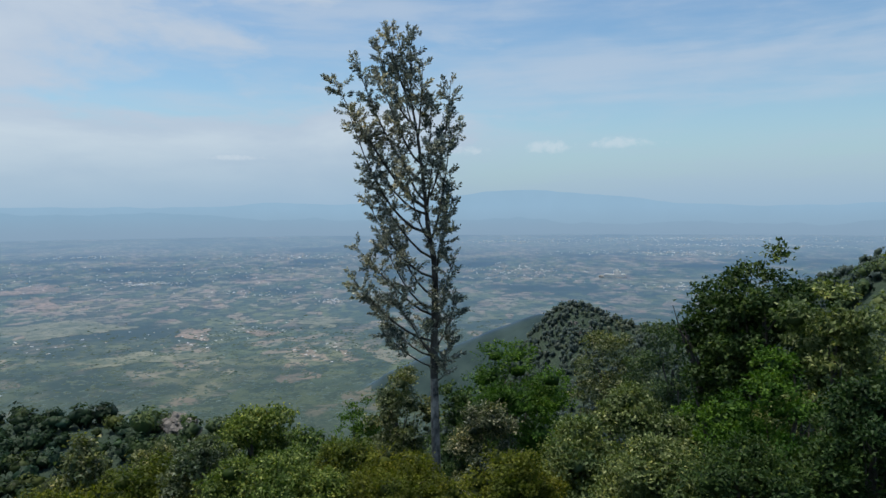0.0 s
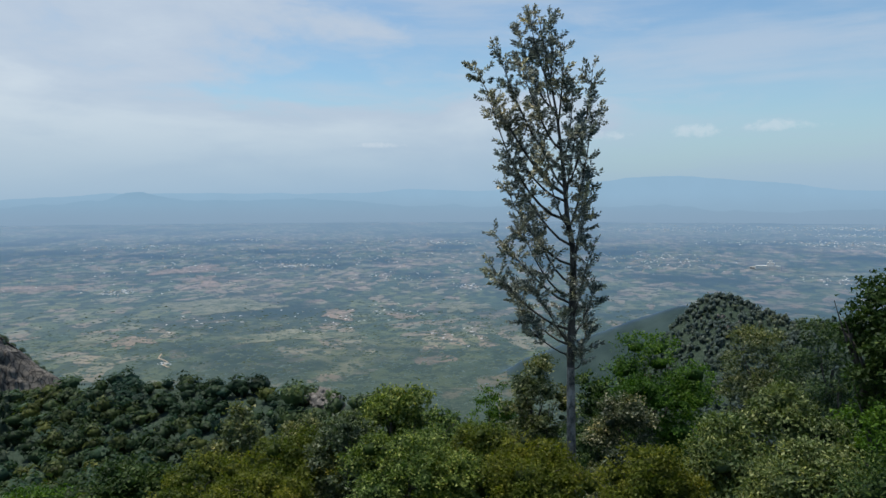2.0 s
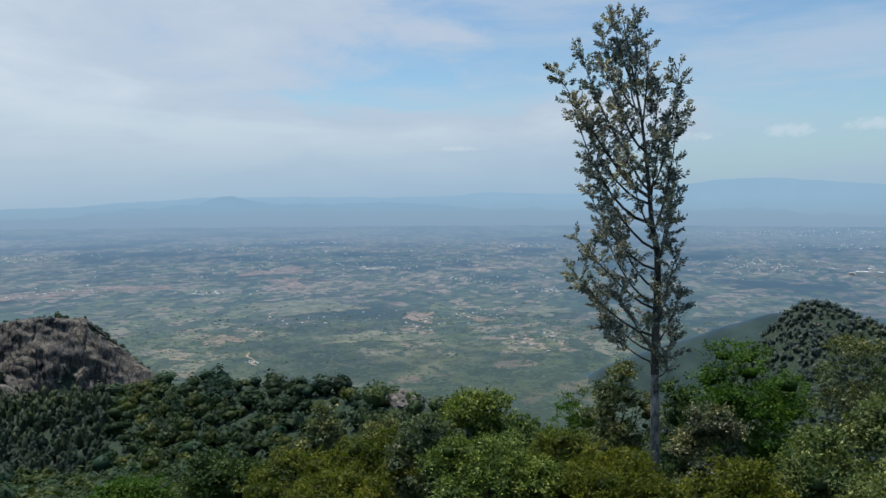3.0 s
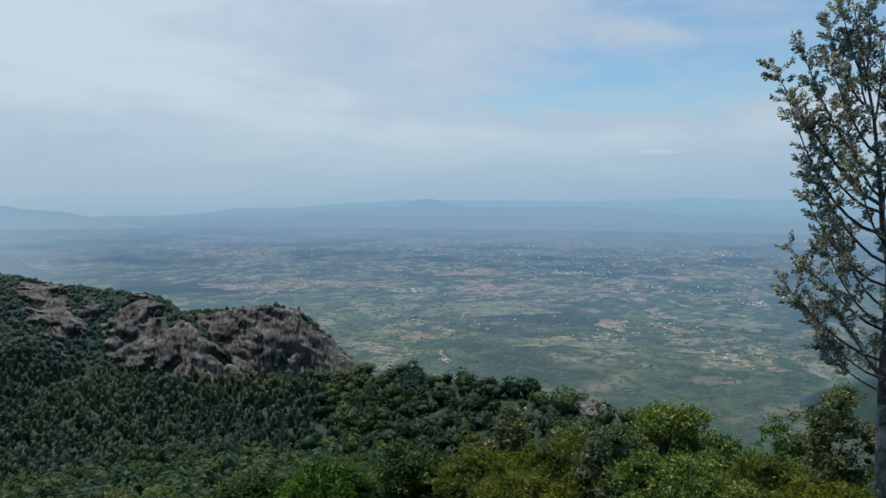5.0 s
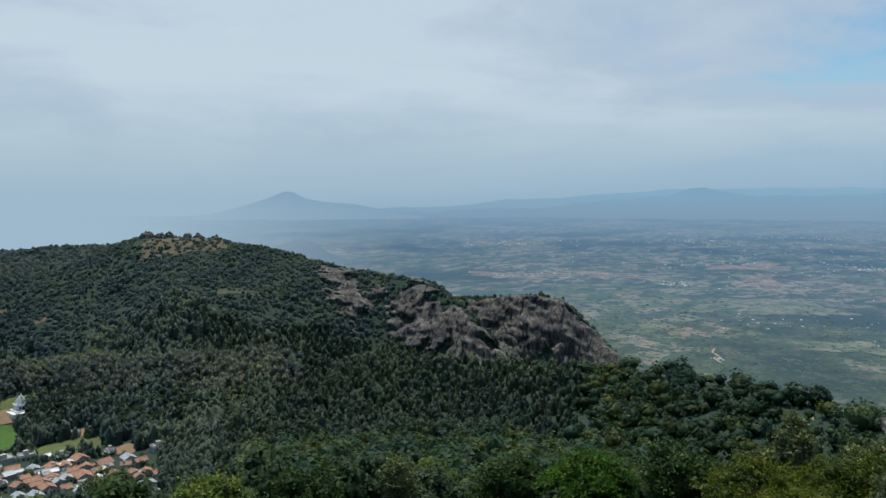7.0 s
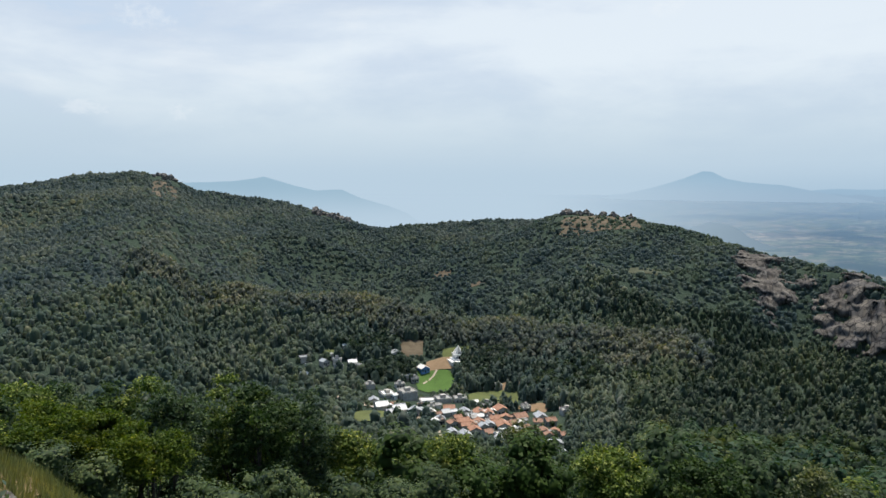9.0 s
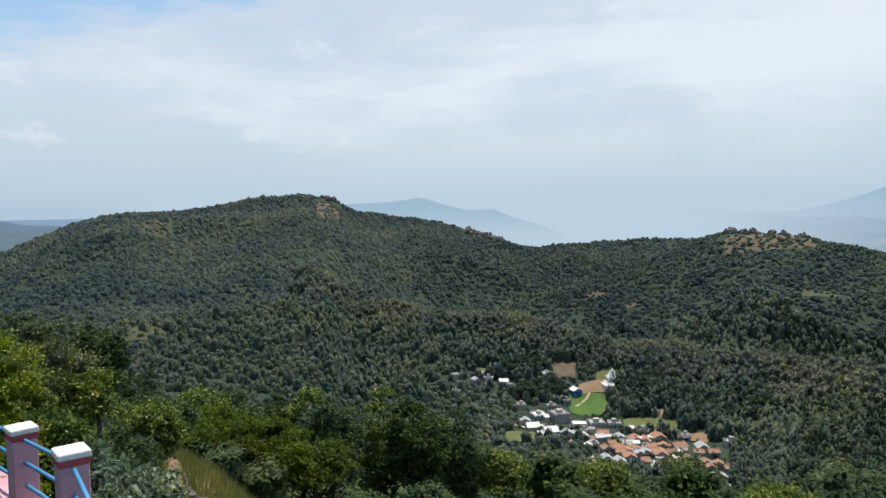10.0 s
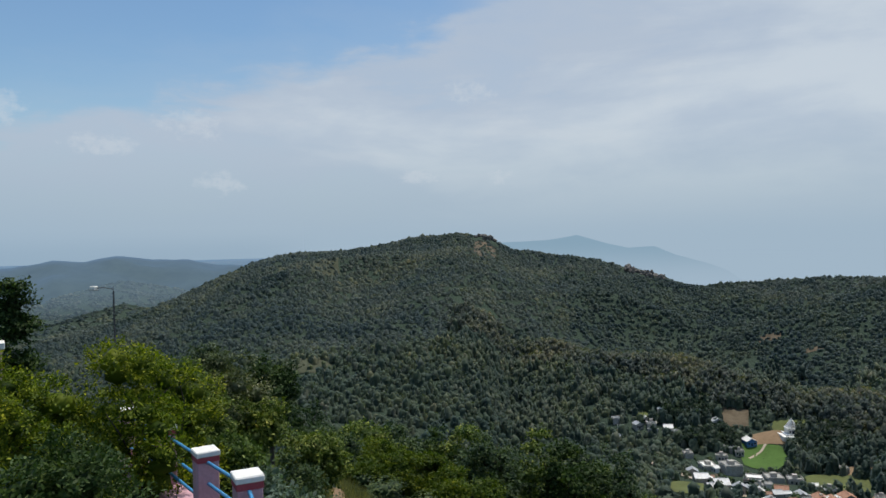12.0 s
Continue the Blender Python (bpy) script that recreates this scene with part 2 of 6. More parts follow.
def plain_build(nt):
    """Farmland: strips and plots of many sizes, woods, bare red soil, tracks."""
    tc = nt.nodes.new("ShaderNodeTexCoord")
    warp = nt.nodes.new("ShaderNodeTexNoise")
    warp.inputs["Scale"].default_value, warp.inputs["Detail"].default_value = 0.006, 3
    nt.links.new(tc.outputs["Object"], warp.inputs["Vector"])
    mixv = nt.nodes.new("ShaderNodeVectorMath")
    mixv.operation = "MULTIPLY_ADD"
    nt.links.new(warp.outputs["Color"], mixv.inputs[0])
    mixv.inputs[1].default_value = (90, 90, 0)
    nt.links.new(tc.outputs["Object"], mixv.inputs[2])

    def plots(scale, stops, stretch):
        mp = nt.nodes.new("ShaderNodeMapping")
        mp.inputs["Scale"].default_value = stretch
        mp.inputs["Rotation"].default_value = (0, 0, radians(24))
        nt.links.new(mixv.outputs[0], mp.inputs[0])
        v = nt.nodes.new("ShaderNodeTexVoronoi")
        v.voronoi_dimensions = "2D"
        v.inputs["Scale"].default_value = scale
        nt.links.new(mp.outputs[0], v.inputs["Vector"])
        s = nt.nodes.new("ShaderNodeSeparateColor")
        nt.links.new(v.outputs["Color"], s.inputs[0])
        return colours(nt, s.outputs[0], stops)

    # haze over the plain is partly put into these blue-shifted greens
    green, wood, pale, soil = (0.062, 0.094, 0.058), (0.022, 0.042, 0.034), (0.21, 0.20, 0.15), (0.24, 0.18, 0.14)
    small = plots(0.040, [(0.0, wood), (0.3, green), (0.55, (0.11, 0.13, 0.06)), (0.74, pale), (0.9, soil), (1.0, (0.28, 0.23, 0.17))], (1, 0.55, 1))
    large = plots(0.0055, [(0.0, wood), (0.4, green), (0.75, (0.12, 0.13, 0.07)), (1.0, soil)], (1, 0.6, 1))
    c = blend(nt, 0.35, small, large)
    woods = noise_tex(nt, 0.0030, 6, 0.62)
    c = blend(nt, colours(nt, woods, [(0.50, (0, 0, 0)), (0.60, (1, 1, 1))]), c, wood)
    scrub = noise_tex(nt, 0.045, 5, 0.7)
    c = blend(nt, colours(nt, scrub, [(0.50, (0, 0, 0)), (0.56, (0.9, 0.9, 0.9))]), c, (0.022, 0.042, 0.030))
    # the foot of the hills is unbroken scrub
    geo = nt.nodes.new("ShaderNodeVectorMath")
    geo.operation = "LENGTH"
    sep = nt.nodes.new("ShaderNodeSeparateXYZ")
    nt.links.new(mixv.outputs[0], sep.inputs[0])
    flat = nt.nodes.new("ShaderNodeCombineXYZ")
    nt.links.new(sep.outputs[0], flat.inputs[0]), nt.links.new(sep.outputs[1], flat.inputs[1])
    nt.links.new(flat.outputs[0], geo.inputs[0])
    mr = nt.nodes.new("ShaderNodeMapRange")
    mr.inputs["From Min"].default_value, mr.inputs["From Max"].default_value = 660, 980
    nt.links.new(geo.outputs["Value"], mr.inputs["Value"])
    bush = colours(nt, noise_tex(nt, 0.22, 6, 0.7), [(0.40, (0.018, 0.036, 0.027)), (0.56, (0.047, 0.069, 0.050)), (0.70, (0.15, 0.145, 0.112))])
    c = blend(nt, mr.outputs[0], bush, c)
    # a blue grazing sheen imitates haze, stronger with distance
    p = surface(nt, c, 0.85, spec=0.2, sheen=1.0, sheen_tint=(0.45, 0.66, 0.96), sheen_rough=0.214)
    return p


def fallow(name, dark, light):
    """Far fields, patchy with scrub; a blue sheen stands in for haze."""
    def build(nt):
        c = colours(nt, noise_tex(nt, 0.02, 6, 0.65), [(0.38, dark), (0.6, light)])
        s = noise_tex(nt, 0.09, 5, 0.7)
        c = blend(nt, colours(nt, s, [(0.52, (0, 0, 0)), (0.6, (0.9, 0.9, 0.9))]), c, (0.05, 0.07, 0.035))
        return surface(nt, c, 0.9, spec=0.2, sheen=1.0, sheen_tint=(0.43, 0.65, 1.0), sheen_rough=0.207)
    return material(name, build)


M = {
    "rock": material("rock", rock_build),
    "hill": material("hillside", hill_build),
    "granite": material("granite", lambda nt: surface(nt, blend(nt, 0.5, colours(nt, noise_tex(nt, 0.5, 5), [(0.35, (0.085, 0.078, 0.070)), (0.65, (0.215, 0.195, 0.170))]), colours(nt, noise_tex(nt, 2.5, 5, 0.7), [(0.4, (0.05, 0.047, 0.044)), (0.6, (0.24, 0.22, 0.195))])), 0.9, noise_tex(nt, 2.0, 5), 0.8, 0.3, spec=0.2)),
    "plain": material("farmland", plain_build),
    "bark": bark_material("bark", (0.030, 0.026, 0.022), (0.11, 0.095, 0.08)),
    "bark_pale": bark_material("pale_bark", (0.022, 0.020, 0.018), (0.36, 0.33, 0.29)),
    # far slopes: haze put into a bluish base colour and a blue sheen
    "far_hill": material("hazed_far_woods", lambda nt: surface(nt, colours(nt, noise_tex(nt, 0.03, 6, 0.65), [(0.35, (0.016, 0.032, 0.030)), (0.62, (0.034, 0.056, 0.050))]), 0.9, spec=0.15, sheen=0.5, sheen_tint=(0.38, 0.58, 1.0), sheen_rough=0.3)),
    # woods with sheen: distance haze is put into bluer leaves and blue sheen
    "wood": foliage("forest_leaves", (0.030, 0.052, 0.022), (0.066, 0.102, 0.038), (0.118, 0.145, 0.060), 0.28, 0.012, sheen=0.1),
    # darker copy of the forest leaves, with cloud shadow put into the colour
    "cloud_shade_wood": foliage("cloud_shade_leaves", (0.018, 0.036, 0.016), (0.040, 0.068, 0.026), (0.066, 0.092, 0.038), 0.25, 0.012),
    "blue_wood": foliage("blue_green_leaves", (0.020, 0.044, 0.026), (0.038, 0.078, 0.044), (0.062, 0.100, 0.058), 0.25, 0.012),
    "olive_wood": foliage("olive_forest_leaves", (0.036, 0.048, 0.014), (0.074, 0.094, 0.024), (0.110, 0.125, 0.040), 0.28, 0.012),
    "gum": foliage("plantation_leaves", (0.052, 0.078, 0.060), (0.078, 0.108, 0.080), (0.135, 0.150, 0.124), 0.36, 0.016, sheen=0.1),
    "dark_gum": foliage("dark_plantation_leaves", (0.022, 0.040, 0.027), (0.042, 0.066, 0.042), (0.088, 0.102, 0.076), 0.32, 0.02),
    "pale_gum": foliage("dusty_gum_leaves", (0.068, 0.084, 0.072), (0.108, 0.120, 0.100), (0.165, 0.164, 0.142), 0.36, 0.02, sheen=0.1),
    # darker leaves for the hill folds: the slope's shade is put into colour
    "fold_shade_wood": foliage("fold_shade_leaves", (0.036, 0.058, 0.056), (0.048, 0.074, 0.066), (0.064, 0.088, 0.076), 0.3, 0.02, sheen=0.1),
    "scrub": foliage("scrub_leaves", (0.040, 0.064, 0.046), (0.056, 0.084, 0.056), (0.080, 0.104, 0.070), 0.3, 0.02, sheen=0.1),
    # greyer, paler scrub leaves: distance haze is put into the colour
    "hazed_scrub": foliage("hazed_scrub_leaves", (0.062, 0.086, 0.080), (0.078, 0.102, 0.092), (0.100, 0.118, 0.106), 0.3, 0.009, sheen=0.1),
    "sunny": foliage("sunny_leaves", (0.034, 0.064, 0.010), (0.080, 0.120, 0.024), (0.11, 0.145, 0.036), 0.35, 0.03),
    # hedges of the plain: bluish colour and sheen in place of haze
    "grove": material("grove", lambda nt: surface(nt, colours(nt, noise_tex(nt, 0.02, 4), [(0.35, (0.050, 0.076, 0.062)), (0.65, (0.086, 0.112, 0.086))]), 0.9, spec=0.1, sheen=0.7, sheen_tint=(0.44, 0.66, 0.95), sheen_rough=0.3)),
    "green": foliage("green_leaves", (0.036, 0.066, 0.011), (0.115, 0.160, 0.034), (0.34, 0.37, 0.12), 0.28, 0.4),
    "bright": foliage("bright_leaves", (0.025, 0.062, 0.007), (0.058, 0.125, 0.014), (0.10, 0.17, 0.03), 0.32, 0.4),
    "dark": foliage("dark_leaves", (0.016, 0.036, 0.010), (0.040, 0.072, 0.018), (0.10, 0.14, 0.05), 0.25, 0.4),
    "grey": foliage("grey_leaves", (0.045, 0.060, 0.026), (0.105, 0.128, 0.060), (0.30, 0.30, 0.21), 0.3, 0.4),
    "pale_green": foliage("pale_green_leaves", (0.044, 0.070, 0.020), (0.135, 0.168, 0.062), (0.36, 0.38, 0.19), 0.30, 0.4),
    "pale_shrub": foliage("pale_shrub_leaves", (0.060, 0.085, 0.060), (0.17, 0.22, 0.16), (0.34, 0.39, 0.31), 0.28, 0.5),
    "dusty": foliage("dusty_leaves", (0.040, 0.052, 0.028), (0.090, 0.105, 0.060), (0.42, 0.40, 0.34), 0.25, 0.5),
    "olive": foliage("olive_leaves", (0.052, 0.066, 0.009), (0.125, 0.142, 0.020), (0.22, 0.22, 0.05), 0.42, 0.4),
    "acacia": foliage("acacia_leaves", (0.030, 0.058, 0.008), (0.085, 0.122, 0.014), (0.145, 0.17, 0.022), 0.35, 0.4),
    "lime": foliage("lime_leaves", (0.040, 0.070, 0.005), (0.165, 0.200, 0.014), (0.42, 0.42, 0.040), 0.4, 0.4),
    "silver": foliage("silver_oak_leaves", (0.075, 0.085, 0.065), (0.29, 0.295, 0.27), (0.80, 0.79, 0.76), 0.40, 0.7, glow=(1.0, 1.06, 0.98)),
    "grass": foliage("dry_grass", (0.14, 0.14, 0.06), (0.26, 0.25, 0.12), (0.4, 0.37, 0.2), 0.3, 0.5),
    "white": painted("white_paint", (0.78, 0.77, 0.74), 0.6, 0.15),
    # plaster tinted blue: the haze before the far houses is put into colour
    "far_wall": painted("hazed_plaster", (0.66, 0.70, 0.76), 0.8, 0.3, 0.05),
    "wall": painted("plaster", (0.46, 0.44, 0.40), 0.8, 0.35, 0.5),
    "concrete": painted("concrete", (0.40, 0.39, 0.37), 0.85, 0.4, 0.4),
    "roof_tin": painted("tin_roof", (0.42, 0.44, 0.46), 0.45, 0.35, 0.6, 0.5),
    "tile": painted("clay_tile", (0.40, 0.215, 0.14), 0.8, 0.4, 0.8),
    "tile_old": painted("old_clay_tile", (0.34, 0.20, 0.14), 0.85, 0.4, 0.8),
    "blue_tin": painted("blue_sheet", (0.08, 0.22, 0.50), 0.5, 0.25),
    "pane": painted("dark_pane", (0.03, 0.035, 0.04), 0.25, 0.2),
    "pink": painted("pink_paint", (0.60, 0.36, 0.42), 0.65, 0.2, 2.5),
    "red": painted("red_paint", (0.42, 0.08, 0.10), 0.6, 0.25, 3),
    "pipe": painted("blue_pipe_paint", (0.06, 0.28, 0.55), 0.4, 0.25, 6, 0.5),
    "hilltop": painted("dry_hilltop_grass", (0.135, 0.107, 0.070), 0.95, 0.45, 0.15),
    "thin_grass": painted("thin_grass", (0.075, 0.084, 0.050), 0.95, 0.4, 0.15),
    "crop": painted("green_crop", (0.075, 0.145, 0.030), 0.95, 0.3, 0.08),
    "grassland": painted("pasture", (0.115, 0.135, 0.045), 0.95, 0.35, 0.06),
    "soil": painted("bare_soil", (0.25, 0.17, 0.10), 0.95, 0.3, 0.05),
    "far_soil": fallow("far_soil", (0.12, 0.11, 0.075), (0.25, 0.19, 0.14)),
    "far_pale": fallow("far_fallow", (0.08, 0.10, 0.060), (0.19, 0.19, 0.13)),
    "dirt_road": painted("dirt_road", (0.40, 0.34, 0.27), 0.95, 0.2, 0.05),
    "steel": painted("dark_steel", (0.07, 0.07, 0.075), 0.6, 0.3, 3, 0.4),
}


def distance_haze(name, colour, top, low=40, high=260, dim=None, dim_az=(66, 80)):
    """Mountains as a plain backdrop set to fit the view: haze painted as a glowing colour, dimmer towards one end if
    asked.
    """
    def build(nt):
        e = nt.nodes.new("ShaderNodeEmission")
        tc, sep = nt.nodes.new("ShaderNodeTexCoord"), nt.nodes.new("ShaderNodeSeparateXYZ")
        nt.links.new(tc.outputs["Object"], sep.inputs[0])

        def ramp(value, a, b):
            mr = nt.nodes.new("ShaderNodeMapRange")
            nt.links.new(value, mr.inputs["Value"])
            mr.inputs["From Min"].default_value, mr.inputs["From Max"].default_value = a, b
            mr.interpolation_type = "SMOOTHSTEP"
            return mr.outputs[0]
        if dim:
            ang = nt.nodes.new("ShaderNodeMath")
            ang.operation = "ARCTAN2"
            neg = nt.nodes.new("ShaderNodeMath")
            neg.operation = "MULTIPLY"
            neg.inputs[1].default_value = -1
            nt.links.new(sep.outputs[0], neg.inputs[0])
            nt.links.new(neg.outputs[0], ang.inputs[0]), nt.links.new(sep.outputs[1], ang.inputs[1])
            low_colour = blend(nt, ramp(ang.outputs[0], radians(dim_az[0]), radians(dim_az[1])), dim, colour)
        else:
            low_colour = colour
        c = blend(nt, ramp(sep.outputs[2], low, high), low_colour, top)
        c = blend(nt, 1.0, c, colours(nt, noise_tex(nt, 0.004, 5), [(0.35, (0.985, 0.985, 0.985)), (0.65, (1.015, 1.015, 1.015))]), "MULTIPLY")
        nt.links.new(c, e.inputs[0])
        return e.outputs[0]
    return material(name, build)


# emission mixed with transparency: a glowing stand-in for hazy air
def haze_sheet_build(nt, colour):
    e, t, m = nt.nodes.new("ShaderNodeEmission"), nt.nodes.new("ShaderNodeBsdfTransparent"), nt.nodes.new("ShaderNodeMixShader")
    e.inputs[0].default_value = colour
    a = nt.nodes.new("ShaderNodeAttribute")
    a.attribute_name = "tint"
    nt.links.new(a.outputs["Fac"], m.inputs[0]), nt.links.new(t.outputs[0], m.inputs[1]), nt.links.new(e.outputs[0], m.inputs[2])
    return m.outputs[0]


# ---- the shape of the land ----
rng = np.random.default_rng(5)
PERM = rng.permutation(256)


def vnoise(x, y, seed=0):
    """Smooth value noise in -1..1."""
    x, y = np.asarray(x, float) + seed * 17.3, np.asarray(y, float) + seed * 9.1
    i, j = np.floor(x).astype(int), np.floor(y).astype(int)
    u, v = x - i, y - j
    u, v = u * u * (3 - 2 * u), v * v * (3 - 2 * v)

    def h(a, b):
        return PERM[(PERM[a & 255] + b) & 255] / 127.5 - 1
    return (h(i, j) * (1 - u) + h(i + 1, j) * u) * (1 - v) + (h(i, j + 1) * (1 - u) + h(i + 1, j + 1) * u) * v


def fbm(x, y, octaves=4, seed=0):
    s, a = 0, 1.0
    for k in range(octaves):
        s = s + a * vnoise(x * 2 ** k, y * 2 ** k, seed + k)
        a *= 0.5
    return s


# ridge lines: azimuth, elevation of the canopy over the crest (degrees), distance (m)
SPUR = [(-45, -15.0, 150), (-20, -17.5, 160), (0, -18.3, 170), (12, -16.5, 200), (18, -14.5, 240), (21, -14.2, 260), (24, -13.5, 280), (29, -12.4, 315), (32, -12.5, 330), (36, -12.1, 350), (44, -12.5, 380), (50, -12.6, 405), (57, -12.1, 440), (61, -12.0, 460), (70, -12.0, 520), (180, -14.0, 560)]
MID = [(62, -13.2, 470), (66, -12.0, 500), (70, -11.8, 520), (74, -11.7, 540), (79, -11.7, 560), (82, -12.0, 570), (86, -11.5, 590), (88.6, -10.5, 610), (93, -9.8, 640), (97.5, -9.5, 660), (102.5, -8.9, 690), (109.6, -8.7, 720), (118, -9.6, 720), (124, -11.0, 710)]
CREST = [(51, -9.5, 715), (53, -7.0, 715), (54.6, -6.5, 715), (57.6, -6.0, 730), (60.5, -5.2, 750), (62.6, -4.4, 770), (68, -3.4, 830), (70.5, -2.75, 860), (73.5, -2.45, 890), (75.2, -2.5, 900), (78, -3.05, 930), (83.2, -3.4, 980), (87.7, -3.6, 1020), (90.8, -4.1, 1050), (96, -5.0, 1080), (104, -8.0, 1100)]
RIB = [(46.6, -13.5, 620), (48, -11.6, 630), (50, -9.4, 645), (52, -7.7, 670), (54.6, -6.7, 700), (57, -6.4, 715)]
BLUFF = [(37.5, -13.3, 690), (38.5, -12.3, 700), (40.8, -10.1, 720), (43.6, -7.5, 735), (47.6, -7.6, 745), (50.2, -7.9, 750), (53, -8.2, 760)]
SUMMIT = [(84, -7.0, 980), (88, -4.7, 1000), (90.8, -3.9, 1010), (93, -3.2, 1030), (97.3, -2.2, 1060), (100.3, -1.8, 1080), (103.7, -1.15, 1090), (105.8, 0.05, 1100), (108, 0.3, 1100), (111.5, 0.0, 1100), (116.5, -0.6, 1090), (120.4, -0.65, 1080), (122.9, -1.3, 1060), (125.9, -2.3, 1040), (129.5, -3.9, 1010), (134, -5.4, 980), (142, -7.0, 950), (160, -9, 900)]
SHOULDER = [(107, -30.0, 31), (112, -25.0, 30), (114.5, -22.3, 29), (117, -20.4, 28), (121, -18.6, 24), (130, -16.5, 20), (150, -14.5, 18)]
KNOLL = [(-4, -13.0, 430), (-6, -10.6, 430), (-8.3, -7.9, 430), (-9.6, -6.9, 430), (-11.3, -6.9, 425), (-13.5, -7.9, 420), (-15.6, -8.7, 410), (-20, -8.6, 390), (-26, -5.4, 350), (-31, -2.4, 310), (-45, 0.5, 280)]
FOOT = [(8, -15.0, 820), (4.3, -12.2, 820), (1, -11.0, 820), (-2, -9.9, 820), (-5.2, -8.7, 820), (-7.8, -7.8, 820), (-11, -8.0, 820), (-15.6, -8.6, 820), (-19.7, -8.1, 820), (-24, -7.0, 800), (-40, -5.0, 780)]
LOW = [(118, -6, 1750), (125, -4.4, 1700), (129.5, -3.7, 1650), (133, -3.0, 1620), (138, -4.2, 1600), (146, -4.6, 1600), (170, -6, 1600)]
BACK = [(116, -3.2, 2500), (121, -2.4, 2450), (125.9, -1.9, 2400), (128.7, -1.3, 2400), (131, -1.35, 2400), (133.3, -1.0, 2400), (135.5, -1.25, 2400), (137.4, -1.1, 2400), (140, -1.7, 2400), (150, -2.4, 2400), (175, -3.5, 2400)]


def crest(keys, az, trees):
    k = sorted(keys)
    a = [p[0] for p in k]
    el, r = np.interp(az, a, [p[1] for p in k]), np.interp(az, a, [p[2] for p in k])
    # past its ends a ridge sinks away
    out = np.maximum(a[0] - az, 0) + np.maximum(az - a[-1], 0)
    return r * np.tan(np.radians(el)) - trees - out * 6.0, r


def smax(a, b, k):
    h = np.clip(0.5 + 0.5 * (a - b) / k, 0, 1)
    return b * (1 - h) + a * h + k * h * (1 - h)


def rise(keys, az, r, front, back, trees=6.0, round_top=25.0):
    z, rc = crest(keys, az, trees)
    d = r - rc
    d = np.sign(d) * (np.sqrt(d * d + round_top ** 2) - round_top)
    return z - np.where(d < 0, -d * front, d * back)


def plain_level(r):
    """The plain is tilted up towards the far mountains, shaped so its far edge fits the view from the eye."""
    t = np.clip((r - 1300) / 3300, 0, 1)
    return -200 + 80 * t * t * (2.2 - 1.2 * t)


def land(az, r):
    """Height of the ground relative to the eye, at an azimuth (degrees) and a distance (m)."""
    az, r = np.asarray(az, float), np.asarray(r, float)
    x, y = -np.sin(np.radians(az)) * r, np.cos(np.radians(az)) * r
    side = np.clip((az - 66) / 9, 0, 1)
    side = side * side * (3 - 2 * side)
    base = -1.7 - (135 + 30 * side) * (1 - np.exp(-(r / (230 + 20 * side)) ** 1.15))
    zs, rs = crest(SPUR, az, 6.5)
    lift = smax(base, zs - 0.13 * np.abs(r - rs), 12)
    lift = lift * (1 - side) + base * side
    fall = np.maximum(r - rs, 0) * 0.62 * (1 - side)
    z = np.where(r > rs, np.minimum(lift, zs + 2 - fall + side * 200), lift)
    z = smax(z, plain_level(r), 18)
    z = smax(z, rise(CREST, az, r, np.interp(az, [52, 58, 62, 68, 74], [0.75, 0.7, 0.45, 0.30, 0.27]), 0.4), 10)
    z = smax(z, rise(RIB, az, r, 0.9, 0.7, 3, 8), 6)
    z = smax(z, rise(BLUFF, az, r, 1.5, 0.6, 3, 12), 6)
    z = smax(z, rise(SUMMIT, az, r, np.interp(az, [86, 97, 108, 120], [0.30, 0.27, 0.22, 0.19]), 0.35, 6, 40), 18)
    z = smax(z, rise(MID, az, r, 0.22, 0.38, 8, 18), 8)
    z = smax(z, rise(SHOULDER, az, r, 0.45, 0.5, 0, 5), 2)
    z = smax(z, rise(KNOLL, az, r, 0.5, 0.6, 4, 10), 10)
    z = smax(z, rise(FOOT, az, r, 0.45, 0.5, 4, 30), 10)
    z = smax(z, rise(LOW, az, r, 0.12, 0.3, 2, 60), 15)
    z = smax(z, rise(BACK, az, r, 0.25, 0.3, 2, 60), 12)
    # spurs and gullies down the wooded slopes, dying out at the crests
    rc = np.where(az < 89, crest(CREST, az, 0)[1], crest(SUMMIT, az, 0)[1])
    fold = (1 - 2 * np.abs(vnoise(x / 150, y / 150, 14))) + 0.5 * (1 - 2 * np.abs(vnoise(x / 62, y / 62, 15)))
    z = z + 9 * fold * np.clip((az - 58) / 8, 0, 1) * np.clip((r - 600) / 90, 0, 1) * np.clip((rc - 25 - r) / 140, 0, 1)
    bumpy = np.clip((z - plain_level(r) - 4) / 60, 0, 1) * np.clip((r - 40) / 200, 0, 1)
    return z + np.clip((r - 1450) / 300, 0, 1) * np.clip((z - plain_level(r) - 4) / 40, 0, 1) * 9 * (1 - 2 * np.abs(vnoise(x / 130, y / 130, 8))) + bumpy * (3.0 * fbm(x / 70, y / 70, 4) + 5 * vnoise(x / 160, y / 160, 3) * np.clip((r - 300) / 300, 0, 1))


def ground_z(az, r):
    return EYE.z + float(land(az, r))


def at(az, r, z=None):
    return Vector((-math.sin(radians(az)) * r, math.cos(radians(az)) * r, ground_z(az, r) if z is None else z))


def ground_at(az, el):
    """Distance at which the ground of that azimuth lies at that elevation from the lookout."""
    r = np.geomspace(60, 4600, 1300)
    e = np.degrees(np.arctan2(land(np.full_like(r, az), r), r))
    k = np.where(e >= el)[0]
    return float(r[k[0]]) if len(k) else 4600.0


